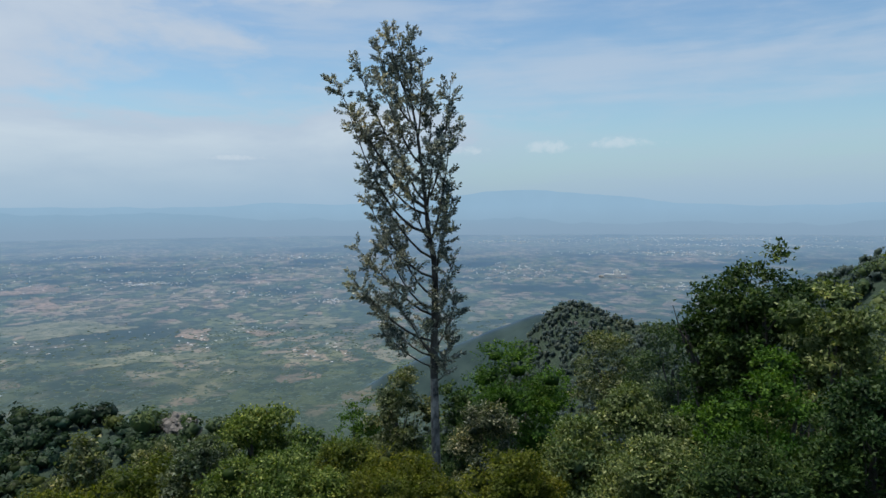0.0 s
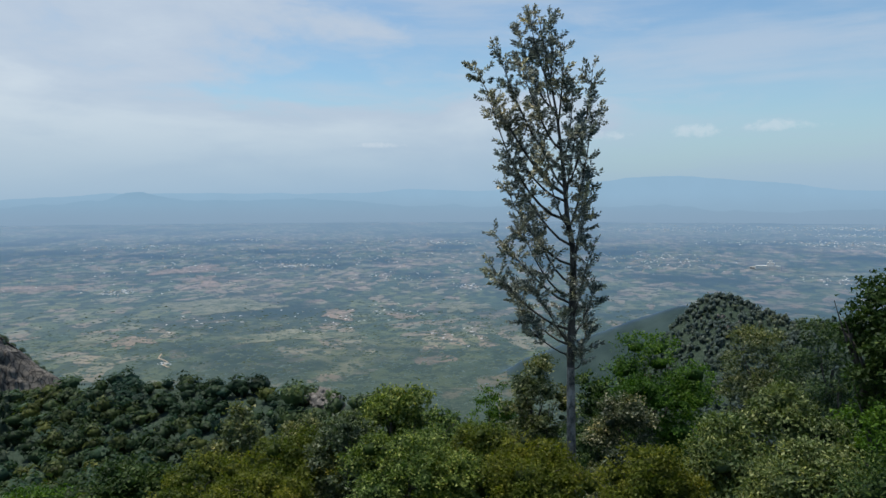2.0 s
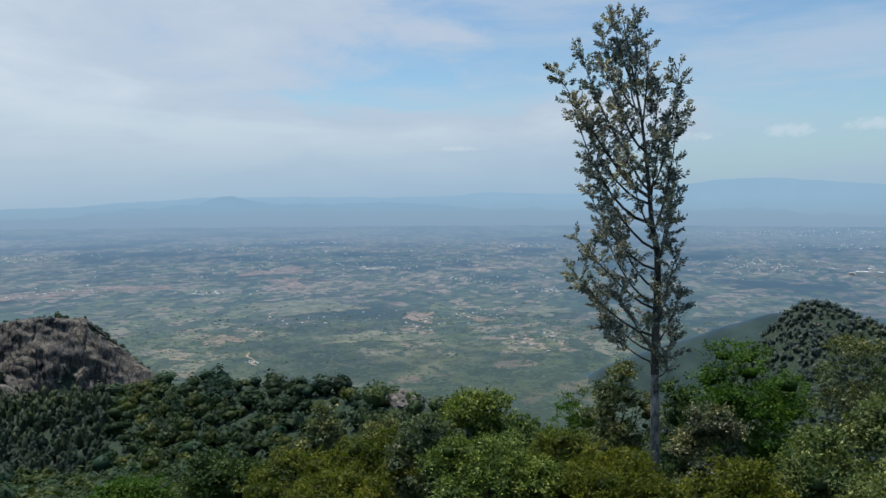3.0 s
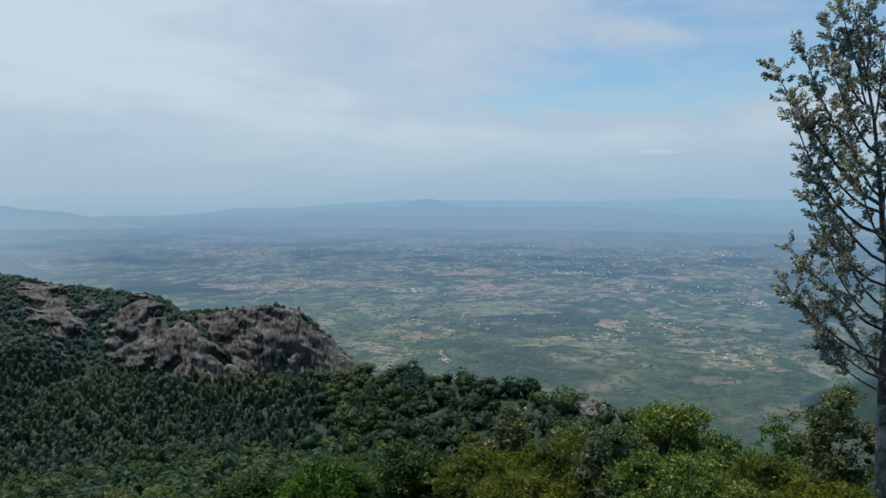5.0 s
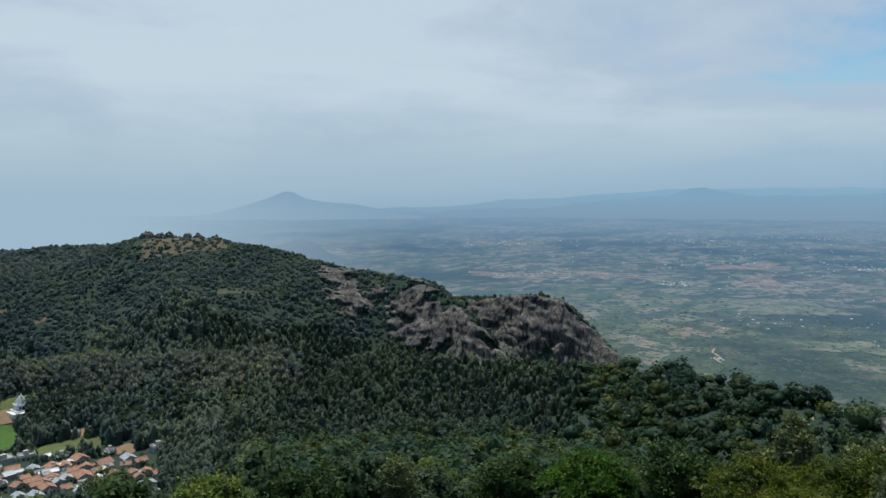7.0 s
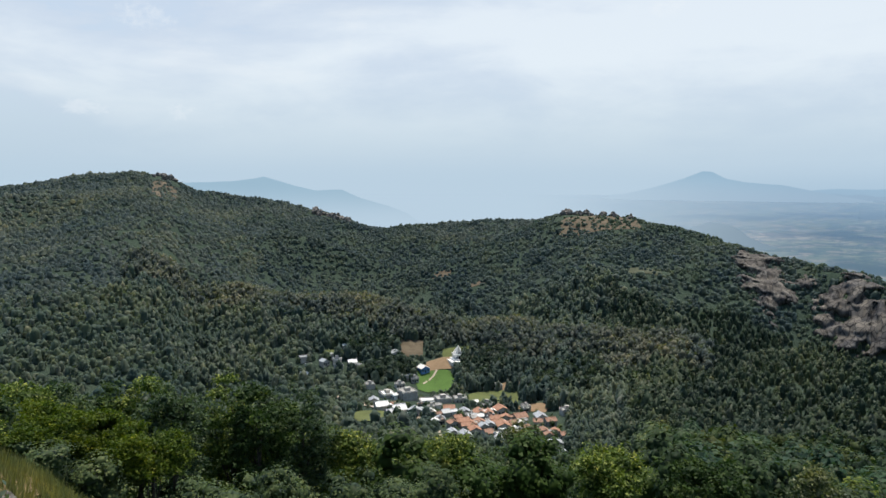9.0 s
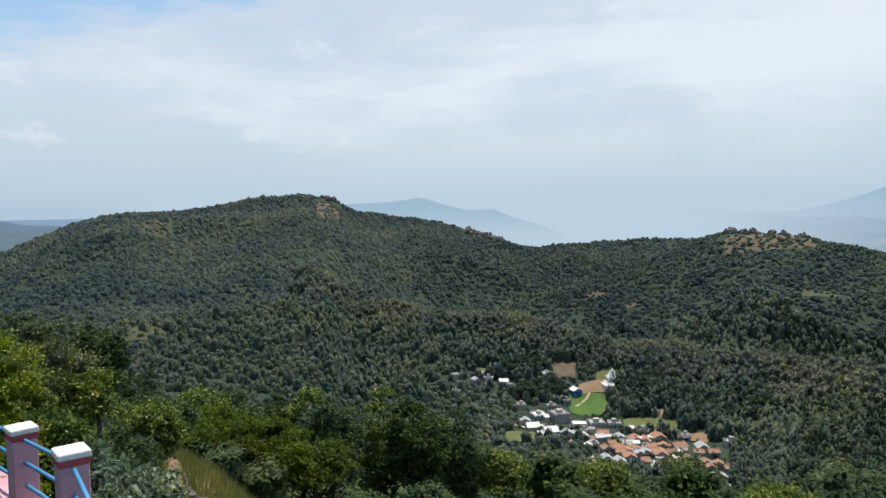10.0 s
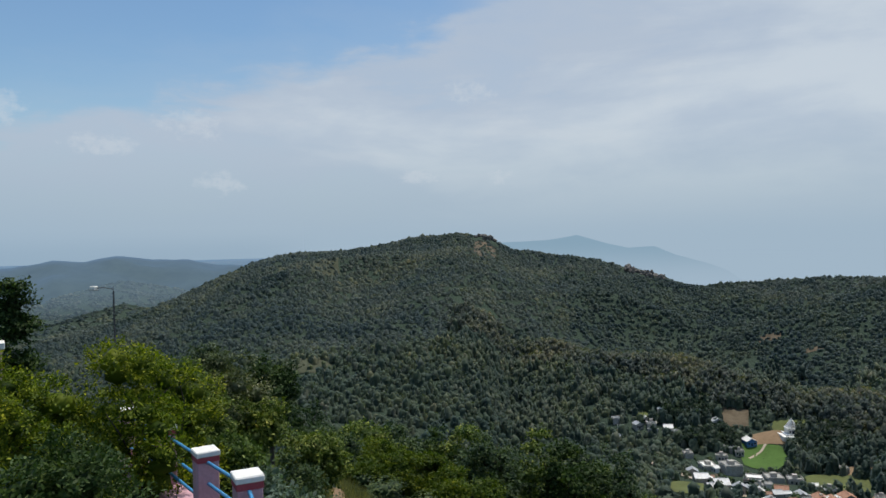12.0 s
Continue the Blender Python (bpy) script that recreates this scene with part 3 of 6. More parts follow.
# ---- mesh helpers ----
def np_mesh(name, v, f, mat, smooth=False, tint=None, mats=None, pick=None):
    """An object from arrays: v (n, 3), f (m, 3 or 4)."""
    v, f = np.asarray(v, np.float32), np.asarray(f, np.int32)
    me = bpy.data.meshes.new(name)
    me.vertices.add(len(v)), me.loops.add(f.size), me.polygons.add(len(f))
    me.vertices.foreach_set("co", v.ravel())
    me.loops.foreach_set("vertex_index", f.ravel())
    me.polygons.foreach_set("loop_start", np.arange(len(f), dtype=np.int32) * f.shape[1])
    me.polygons.foreach_set("loop_total", np.full(len(f), f.shape[1], np.int32))
    if smooth:
        me.polygons.foreach_set("use_smooth", np.ones(len(f), bool))
    for m in mats or [mat]:
        me.materials.append(m)
    if pick is not None:
        me.polygons.foreach_set("material_index", np.asarray(pick, np.int32))
    if tint is not None:
        me.attributes.new("tint", "FLOAT", "POINT").data.foreach_set("value", np.asarray(tint, np.float32))
    me.update()
    me.validate()
    return new(name, me)


def under(ob, parent, label=""):
    ob.parent = parent
    return tagged(ob, label) if label else ob


def part(name, bm, mat, parent, label="", smooth=False):
    me = bpy.data.meshes.new(name)
    bm.to_mesh(me)
    bm.free()
    me.materials.append(mat)
    if smooth:
        for p in me.polygons:
            p.use_smooth = True
    return under(new(name, me), parent, label)


def thing(name, place, turn_z=0.0, **tags):
    ob = new(name)
    ob.matrix_world = pose(*place, 0, 0, turn_z)
    return tagged(ob, **tags)


def add_box(bm, x0, x1, y0, y1, z0, z1, bevel=0.0):
    g = bmesh.ops.create_cube(bm, size=1.0, matrix=Matrix.LocRotScale(((x0 + x1) / 2, (y0 + y1) / 2, (z0 + z1) / 2), None, (x1 - x0, y1 - y0, z1 - z0)))
    if bevel:
        bmesh.ops.bevel(bm, geom=list({e for v in g["verts"] for e in v.link_edges}), offset=bevel, segments=1, affect="EDGES")
    return bm


def box(x0, x1, y0, y1, z0, z1, bevel=0.0):
    return add_box(bmesh.new(), x0, x1, y0, y1, z0, z1, bevel)


def tubes(paths, sides=6):
    """Tapered tubes along paths [(points (k, 3), radii (k,))] as one pair of arrays."""
    vs, fs, n = [], [], 0
    ang = np.arange(sides) / sides * 2 * np.pi
    for p, rad in paths:
        p, rad = np.asarray(p, float), np.asarray(rad, float)
        t = np.gradient(p, axis=0)
        t /= np.linalg.norm(t, axis=1)[:, None] + 1e-9
        ref = np.where(np.abs(t[:, 2:3]) > 0.9, [[1.0, 0, 0]], [[0, 0, 1.0]])
        a = np.cross(t, ref)
        a /= np.linalg.norm(a, axis=1)[:, None] + 1e-9
        b = np.cross(t, a)
        ring = p[:, None] + rad[:, None, None] * (np.cos(ang)[None, :, None] * a[:, None] + np.sin(ang)[None, :, None] * b[:, None])
        vs.append(ring.reshape(-1, 3))
        k = len(p)
        i = np.arange(k - 1)[:, None] * sides + np.arange(sides)[None]
        j = np.arange(k - 1)[:, None] * sides + (np.arange(sides)[None] + 1) % sides
        fs.append(np.stack([i, j, j + sides, i + sides], -1).reshape(-1, 4) + n)
        n += k * sides
    return np.concatenate(vs), np.concatenate(fs)


def leaf_cards(c, d, up, length, width):
    """Pointed leaves, slightly folded: bases c, ways d, face normals up; sizes in metres."""
    d = d / (np.linalg.norm(d, axis=1)[:, None] + 1e-9)
    s = np.cross(d, up)
    s /= np.linalg.norm(s, axis=1)[:, None] + 1e-9
    n = np.cross(s, d)
    L, W = np.reshape(length, (-1, 1)), np.reshape(width, (-1, 1))
    mid = c + d * L * 0.5 + n * W * 0.25
    v = np.stack([c, mid + s * W, c + d * L, mid - s * W], 1).reshape(-1, 3)
    f = np.arange(len(c) * 4).reshape(-1, 4)
    return v, f


def leaf_blades(c, d, up, length, width):
    """Small leaves as single blades, broad at the base third."""
    d = d / (np.linalg.norm(d, axis=1)[:, None] + 1e-9)
    s = np.cross(d, up)
    s /= np.linalg.norm(s, axis=1)[:, None] + 1e-9
    L, W = np.reshape(length, (-1, 1)), np.reshape(width, (-1, 1))
    v = np.stack([c + s * W, c + d * L, c - s * W + d * L * 0.25], 1).reshape(-1, 3)
    return v, np.arange(len(c) * 3).reshape(-1, 3)


def unit(g, n):
    v = g.normal(size=(n, 3))
    return v / np.linalg.norm(v, axis=1)[:, None]


# ---- the ground: one sheet from the lookout to the horizon ----
def polar_sheet(az, r, dz=0.0, relief=None):
    a, d = np.meshgrid(az, r, indexing="ij")
    z = land(a, d) + dz
    if relief is not None:
        z, d = relief(a, d, z)
    x, y = -np.sin(np.radians(a)) * d, np.cos(np.radians(a)) * d
    v = np.stack([x, y, EYE.z + z], -1).reshape(-1, 3)
    n, m = len(az), len(r)
    i = (np.arange(n - 1)[:, None] * m + np.arange(m - 1)[None]).ravel()
    return v, np.stack([i, i + 1, i + m + 1, i + m], -1)


def build_ground():
    az = np.concatenate([np.arange(-50, 160, 0.5), np.arange(160, 310.1, 3.0)])
    r = np.concatenate([[0.0, 0.8], np.geomspace(1.5, 200, 70), np.geomspace(204, 1250, 170), np.geomspace(1265, 4900, 60)])
    v, f = polar_sheet(az, r)
    v[-len(r):] = v[:len(r)]
    c = v[f].mean(1)
    flat = c[:, 2] - EYE.z < plain_level(np.hypot(c[:, 0], c[:, 1])) + 6.0
    # far and foothill slopes take the blue-toned material that paints in haze
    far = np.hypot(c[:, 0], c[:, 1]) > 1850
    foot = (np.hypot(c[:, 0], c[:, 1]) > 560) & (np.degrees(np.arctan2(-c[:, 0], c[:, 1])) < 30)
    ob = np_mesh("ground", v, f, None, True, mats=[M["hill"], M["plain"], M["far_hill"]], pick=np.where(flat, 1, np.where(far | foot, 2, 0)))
    tagged(ob, "wooded hills falling to a wide plain of small fields", "ground", kind="structure")


build_ground()


# ---- bare rock faces on the ridge, and boulders ----
def cell(x, y, seed):
    """One random value in -1..1 for each unit square."""
    i, j = np.floor(np.asarray(x) + seed * 7.7).astype(int), np.floor(np.asarray(y) + seed * 3.3).astype(int)
    return PERM[(PERM[i & 255] + j) & 255] / 127.5 - 1


def rock_relief(depth, seed, bulk):
    def relief(a, d, z):
        x, y = -np.sin(np.radians(a)) * d, np.cos(np.radians(a)) * d
        # blocks between vertical joints and level cracks
        w = a * 1.9 + 0.7 * vnoise(a * 1.1, z / 30, seed)
        joint = cell(w, 0 * w, seed)
        block = cell(w * 1.7 + 0.3 * vnoise(a * 4, z / 9, seed + 5), z / 9 + 3 * joint, seed + 1)
        slab = cell(w * 0.7 + z / 40, z / 17 + 2 * joint, seed + 2)
        crag = fbm(x / 13, y / 13 + z / 9, 2, seed + 4)
        return z + depth * 0.3 * crag, d - depth * (bulk + 0.40 * joint + 0.28 * block + 0.55 * slab + 0.5 * crag)
    return relief


def rock_face(az0, az1, r_lo, r_hi, depth, seed, keep):
    """A rock face as an open sheet over the slope, pushed towards the eye to fit its view; keep(az, r, z) says where
    the rock is bare.
    """
    az = np.arange(az0, az1, 0.075)
    r = np.arange(r_lo, r_hi, 1.3)
    a, d = np.meshgrid(az, r, indexing="ij")
    z = land(a, d)
    on = keep(a, d, z)
    v, f = polar_sheet(az, r, 0.0, lambda aa, dd, zz: rock_relief(depth, seed, 1.7 * np.clip((on + 0.3) / 0.6, -0.5, 1))(aa, dd, zz + np.clip(on, -1, 0.4) * 3.0))
    good = on.ravel()[f].min(1) > -0.35
    used, f = np.unique(f[good], return_inverse=True)
    ob = np_mesh("cliff", v[used], f.reshape(-1, 4), M["rock"])
    return tagged(ob, "weathered grey-brown granite cliff with vertical cracks", "cliff", "granite cliffs")


def patchy(scale, seed):
    return lambda a, d: fbm(a / scale, d / (scale * 9), 4, seed)


def below(keys, a, z):
    return crest(keys, a, 0)[0] - z


STAIN_A, STAIN_B = patchy(1.1, 11), patchy(1.3, 21)
# bare rock: azimuth from, to; distance from, to; depth of relief; seed; where it is bare
ROCKS = [
    (38.6, 51.0, 660, 752, 4.2, 31, lambda a, d, z: 0.7 * STAIN_A(a, d) + 0.95 - np.abs(below(BLUFF, a, z) - 22) / 34),
    (46.6, 57.6, 560, 722, 4.4, 41, lambda a, d, z: 0.85 * STAIN_B(a, d) + 0.68 - np.abs(below(RIB, a, z) - 22) / 42 - np.maximum(a - 55, 0) * 0.35),
    (56.4, 63.6, 640, 772, 5.2, 51, lambda a, d, z: 0.6 * STAIN_A(a, d) + 0.76 - np.abs(a - 60.2) / 2.5 - np.abs(below(CREST, a, z) - 20) / 30),
]


def build_cliffs():
    for a0, a1, r0, r1, depth, seed, keep in ROCKS:
        rock_face(a0, a1, r0, r1, depth, seed, keep)


build_cliffs()


def boulder_mesh(g, size):
    bm = bmesh.new()
    bmesh.ops.create_icosphere(bm, subdivisions=3, radius=1.0)
    o = g.uniform(0, 50, 3)
    for v in bm.verts:
        p = v.co.copy()
        k = 1 + 0.55 * noise.noise(Vector(p * 1.2) + Vector(o)) + 0.3 * noise.noise(Vector(p * 2.6) + Vector(o)) + 0.12 * noise.noise(Vector(p * 7) + Vector(o))
        v.co = Vector((p.x * size[0], p.y * size[1], p.z * size[2])) * k
    return bm


def boulder(az, r, size, g, label="pale grey granite boulder among the trees"):
    p = at(az, r)
    bm = boulder_mesh(g, size)
    me = bpy.data.meshes.new("boulder")
    bm.to_mesh(me), bm.free()
    me.materials.append(M["granite"])
    ob = new("boulder", me)
    ob.matrix_world = pose(p.x, p.y, p.z + size[2] * 0.35, 0, 0, float(g.uniform(0, 360)))
    return tagged(ob, label, "boulder", "boulders")


def build_boulders():
    g = np.random.default_rng(8)
    for az, dr, s in ((19.3, 2, 2.9), (20.2, 6, 3.6), (21.0, 4, 2.6), (20.6, 0, 2.3), (18.9, 0, 1.8), (19.7, -3, 2.1), (21.5, 4, 1.9), (19.9, 3, 2.6)):
        _, rc = crest(SPUR, az, 0)
        boulder(az, float(rc) + dr - 4, (s * 1.2, s, s * 1.05), g, "pale granite boulder on the spur's crest")
    for k in range(16):
        az = float(g.uniform(92.4, 95.4))
        boulder(az, float(crest(SUMMIT, az, 0)[1]) - float(g.uniform(0, 22)), tuple(g.uniform(2.5, 6.5, 3)), g, "weathered boulder on the skyline")
    for k in range(18):
        az = float(g.uniform(70.0, 75.5))
        boulder(az, float(crest(CREST, az, 0)[1]) - float(g.uniform(0, 14)), tuple(g.uniform(1.5, 5.0, 3)), g, "weathered boulder on the bald hilltop")
    for k in range(9):
        boulder(float(g.uniform(105.0, 107.0)), float(g.uniform(1040, 1085)), tuple(g.uniform(2, 5, 3)), g, "pale slab below the summit")
    for k in range(5):
        boulder(float(g.uniform(-12.0, -9.0)), float(g.uniform(395, 418)), tuple(g.uniform(0.7, 1.7, 3)), g, "pale outcrop on the wooded knoll")
    for az, r, s in ((117.0, 26.4, 0.32), (117.9, 27.0, 0.22), (116.1, 26.8, 0.25)):
        boulder(az, r, (s, s, s * 0.8), g, "small grey boulder in dry grass")


build_boulders()

# ---- fields and clearings ----
CLEAR = [  # azimuth from, to; elevation from, to; material; label
    (83.9, 87.0, -17.0, -15.3, "crop", "bright green crop field beside the village"),
    (83.4, 86.2, -15.2, -14.4, "soil", "bare sandy playground by the shrine"),
    (82.6, 84.9, -14.3, -13.5, "grassland", "grass round the white shrine"),
    (86.4, 88.3, -14.3, -13.0, "hilltop", "red-brown ploughed plot above the village"),
    (78.6, 83.0, -17.9, -16.9, "grassland", "green pasture behind the red roofs"),
    (78.3, 80.3, -16.7, -16.1, "soil", "ploughed brown plot by the plantation"),
    (76.3, 78.6, -18.3, -17.7, "soil", "bare brown yard at the village edge"),
    (89.4, 91.9, -19.2, -18.3, "grassland", "small green field below the road"),
    (118.2, 121.2, -10.4, -9.2, "thin_grass", "lime-green clearing in the forest"),
    (92.3, 94.3, -14.1, -13.6, "grassland", "small clearing by the upper hamlet"),
    (69.6, 75.6, -4.3, -3.05, "hilltop", "dry brown grass on the bald hilltop"),
    (117.3, 122.3, -2.5, -1.8, "thin_grass", "thin pale grass near the skyline"),
    (104.9, 106.7, -1.7, -0.6, "hilltop", "bare stony streak below the summit"),
    (68.0, 70.4, -7.4, -7.0, "thin_grass", "small pale clearing on the hillside"),
    (84.2, 85.6, -8.1, -7.6, "hilltop", "small bare patch on the hillside"),
    (81.4, 82.8, -8.7, -8.4, "hilltop", "small bare patch on the hillside"),
]
GROVES = [(79.4, 83.6, -16.3, -14.2, 70), (72.0, 78.0, -17.0, -14.9, 71), (88.7, 93.0, -14.3, -13.1, 72), (87.2, 91.0, -15.9, -15.0, 73)]  # azimuth from, to; elevation from, to; seed
VILLAGE = [(74.8, 85.2, -21.0, -18.3), (83.2, 90.4, -18.9, -17.4), (85.8, 91.0, -17.4, -16.3), (91.6, 96.0, -15.1, -14.4)]


def draped(name, az0, az1, el0, el1, mat, label, cat, seed, lift=0.5, wild=0.3):
    """A field between two azimuths and two elevations, with uneven rounded borders, laid over the ground."""
    n, m = 40, 8
    t, q = np.meshgrid(np.arange(n) / n * 2 * np.pi, np.linspace(0.02, 1, m), indexing="ij")
    k = (np.abs(np.cos(t)) ** 5 + np.abs(np.sin(t)) ** 5) ** -0.2
    k = k * (1 + wild * fbm(np.cos(t) * 1.6 + 5, np.sin(t) * 1.6, 3, seed))
    a = (az0 + az1) / 2 + (az1 - az0) / 2 * np.cos(t) * q * k
    mid = (az0 + az1) / 2
    r0, r1 = ground_at(mid, el0), ground_at(mid, el1)
    d = (r0 + r1) / 2 + (r1 - r0) / 2 * np.sin(t) * q * k
    v = np.stack([-np.sin(np.radians(a)) * d, np.cos(np.radians(a)) * d, EYE.z + land(a, d) + lift], -1).reshape(-1, 3)
    i = np.arange(n)[:, None] * m + np.arange(m - 1)[None]
    j = ((np.arange(n)[:, None] + 1) % n) * m + np.arange(m - 1)[None]
    f = np.stack([i, i + 1, j + 1, j], -1).reshape(-1, 4)
    return tagged(np_mesh(name, v, f, M[mat], True), label, cat, kind="structure")


for k, (a0, a1, e0, e1, mat, label) in enumerate(CLEAR):
    draped("field", a0, a1, e0, e1, mat, label, "field", 60 + k, 0.5, 0.12)
FAR_FIELDS = [  # azimuth from, to; elevation from, to
    (27.8, 32.3, -5.3, -4.85, "far_soil"), (28.0, 30.0, -6.3, -5.5, "far_soil"), (23.4, 29.2, -8.5, -7.6, "far_pale"),
    (18.2, 20.0, -9.1, -8.5, "far_soil"), (35.3, 38.0, -10.1, -9.3, "far_pale"), (44.5, 51.0, -6.5, -5.9, "far_soil"),
    (33.0, 35.0, -10.4, -9.8, "far_soil"), (20.0, 26.0, -10.7, -10.1, "far_pale"), (37.5, 41.5, -6.2, -5.8, "far_soil"),
    (8.0, 11.0, -8.7, -8.1, "far_pale"), (-22, -17, -5.2, -4.9, "far_pale"), (12.5, 15.0, -9.2, -8.8, "far_soil"),
]
for k, (a0, a1, e0, e1, mat) in enumerate(FAR_FIELDS):
    draped("farm_field", a0, a1, e0, e1, mat, "large pale fallow field on the plain", "field", 90 + k, 0.35, 0.8)


def ribbon(name, keys, width, mat, label, lift=0.55):
    """A track over the ground through (azimuth, distance) keys."""
    k = np.array(keys, float)
    t = np.linspace(0, len(k) - 1, 12 * len(k))
    a, d = (np.interp(t, np.arange(len(k)), k[:, i]) for i in (0, 1))
    x, y = -np.sin(np.radians(a)) * d, np.cos(np.radians(a)) * d
    g = np.stack([np.gradient(x), np.gradient(y)], -1)
    g /= np.linalg.norm(g, axis=1)[:, None]
    rows = []
    for s in (-0.5, -0.17, 0.17, 0.5):
        px, py = x - g[:, 1] * s * width, y + g[:, 0] * s * width
        rows.append(np.stack([px, py, EYE.z + land(np.degrees(np.arctan2(-px, py)), np.hypot(px, py)) + lift], -1))
    v = np.stack(rows, 1).reshape(-1, 3)
    i = (np.arange(len(t) - 1)[:, None] * 4 + np.arange(3)[None]).ravel()
    return tagged(np_mesh(name, v, np.stack([i, i + 1, i + 5, i + 4], -1), M[mat], True), label, "road", kind="structure")


ribbon("road", [(a, ground_at(a, e)) for a, e in ((94.2, -17.0), (92.5, -17.4), (91.0, -17.9), (89.0, -18.4), (87.0, -18.9), (85.8, -19.0), (85.5, -19.8), (85.2, -20.6))], 6.0, "dirt_road", "pale dirt road into the village")
ribbon("path", [(120.5, 22.0), (118.8, 24.0), (117.4, 26.5), (116.6, 29.0), (115.0, 31.5)], 1.5, "soil", "bare trodden earth between dry grass tufts", 0.05)
ribbon("path", [(a, ground_at(a, e)) for a, e in ((86.4, -16.4), (85.6, -15.8), (85.3, -15.3))], 1.6, "dirt_road", "trodden path across the crop field")
ribbon("road", [(a, ground_at(a, e)) for a, e in ((31.6, -12.2), (32.0, -12.0), (31.7, -11.8), (32.3, -11.5), (32.1, -11.2))], 2.2, "dirt_road", "pale winding track on the plain")


# ---- forest ----
def inside(az, r, zones, pad_az=0.0, pad_r=0.0):
    m = np.zeros(len(az), bool)
    for q in zones:
        m |= (az > q[0] - pad_az) & (az < q[1] + pad_az) & (r > q[2] - pad_r) & (r < q[3] + pad_r)
    return m


def lump(g, rough=0.22):
    """A low lumpy ball, radius about 1."""
    bm = bmesh.new()
    bmesh.ops.create_icosphere(bm, subdivisions=1, radius=1.0)
    v = np.array([p.co[:] for p in bm.verts]) * (1 + rough * g.normal(size=(len(bm.verts), 1)))
    f = np.array([[p.index for p in q.verts] for q in bm.faces])
    bm.free()
    return v, f


def crown_template(g, count, tall, gap):
    """A crown of loose leaf clumps round a dark heart, radius 1, height `tall`, foot at 0; also how deep each corner sits."""
    n = 5 if count < 200 else 15
    lobes = unit(g, n) * g.uniform(0.42, 0.62, (n, 1)) * [1, 1, 0.62 * tall] + [0, 0, tall * 0.62]
    size = np.full(n, 0.55) if n == 5 else g.uniform(0.24, 0.42, n)
    pick = g.choice(n, count, p=size ** 2 / (size ** 2).sum())
    way = unit(g, count)
    way[:, 2] = np.where(g.random(count) < 0.7, np.abs(way[:, 2]), way[:, 2])
    c = lobes[pick] + way * (size[pick] * g.uniform(0.75, 1.12, count))[:, None] * [1, 1, 0.6 * tall if n == 5 else 0.85]
    c[:, 2] = np.clip(c[:, 2], tall * gap, None)
    out = (c - [0, 0, tall * 0.55]) / tall
    nrm = out / np.linalg.norm(out, axis=1)[:, None] * 0.6 + way * 0.6 + unit(g, count) * 0.4 + [0, 0, 0.45]
    nrm /= np.linalg.norm(nrm, axis=1)[:, None]
    a = np.cross(nrm, unit(g, count))
    a /= np.linalg.norm(a, axis=1)[:, None]
    b = np.cross(nrm, a)
    s = g.uniform(0.17, 0.40, (count, 1)) * (26 / count) ** 0.5
    k = g.uniform(0.6, 1.0, (count, 1))
    v = np.stack([c + a * s, c - a * s * 0.6 + b * s * k, c - a * s * 0.5 - b * s], 1).reshape(-1, 3)
    five = np.arange(5) / 5 * 2 * np.pi
    wide = (0.78 if n == 5 else 0.36) * g.uniform(0.8, 1.15, 5)
    heart = np.concatenate([np.stack([wide * np.cos(five), wide * np.sin(five), tall * g.uniform(0.55, 0.74, 5)], -1), [(0, 0, tall * (0.94 if n == 5 else 0.72)), (0, 0, 0)]])
    hf = np.array([(i, (i + 1) % 5, 5) for i in range(5)] + [((i + 1) % 5, i, 6) for i in range(5)])
    vs, fs, m = [v, heart], [np.arange(count * 3).reshape(-1, 3), hf + count * 3], count * 3 + 7
    if n > 5:
        for p, q in zip(lobes, size):
            lv, lf = lump(g)
            vs.append(p + lv * q * 0.55 * np.array([1, 1, 0.85])), fs.append(lf + m)
            m += len(lv)
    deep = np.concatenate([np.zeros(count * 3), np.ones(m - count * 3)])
    return np.concatenate(vs), np.concatenate(fs), deep


def plume_template(g, count, tall):
    """A slim gum crown: tufts round an upright axis, densest in the upper half, tip ragged; also how deep each corner sits."""
    h = g.beta(1.5, 1.15, count)
    wide = (0.34 + 0.66 * np.sin(np.pi * (0.08 + 0.76 * h))) * g.uniform(0.55, 1.05, count)
    t = g.uniform(0, 2 * np.pi, count)
    lean = g.normal(0, 0.10, 2)
    c = np.stack([wide * np.cos(t) + lean[0] * h, wide * np.sin(t) + lean[1] * h, tall * (0.16 + 0.84 * h)], -1)
    nrm = np.stack([np.cos(t), np.sin(t), 0.55 + 0.5 * h], -1) + 0.45 * unit(g, count)
    nrm /= np.linalg.norm(nrm, axis=1)[:, None]
    a = np.cross(nrm, unit(g, count) * 0.6 + [0, 0, 0.2])
    a /= np.linalg.norm(a, axis=1)[:, None]
    b = np.cross(nrm, a)
    s = g.uniform(0.22, 0.42, (count, 1))
    v = np.stack([c + a * s * 0.8, c - a * s * 0.6 + b * s * 1.3, c - a * s * 0.4 - b * s * 1.2], 1).reshape(-1, 3)
    five = np.arange(5) / 5 * 2 * np.pi
    heart = np.concatenate([np.stack([0.66 * np.cos(five), 0.66 * np.sin(five), tall * g.uniform(0.62, 0.82, 5)], -1), [(lean[0], lean[1], tall * 0.95), (0, 0, 0)]])
    hf = np.array([(i, (i + 1) % 5, 5) for i in range(5)] + [((i + 1) % 5, i, 6) for i in range(5)])
    return np.concatenate([v, heart]), np.concatenate([np.arange(count * 3).reshape(-1, 3), hf + count * 3]), np.zeros(count * 3 + 7)


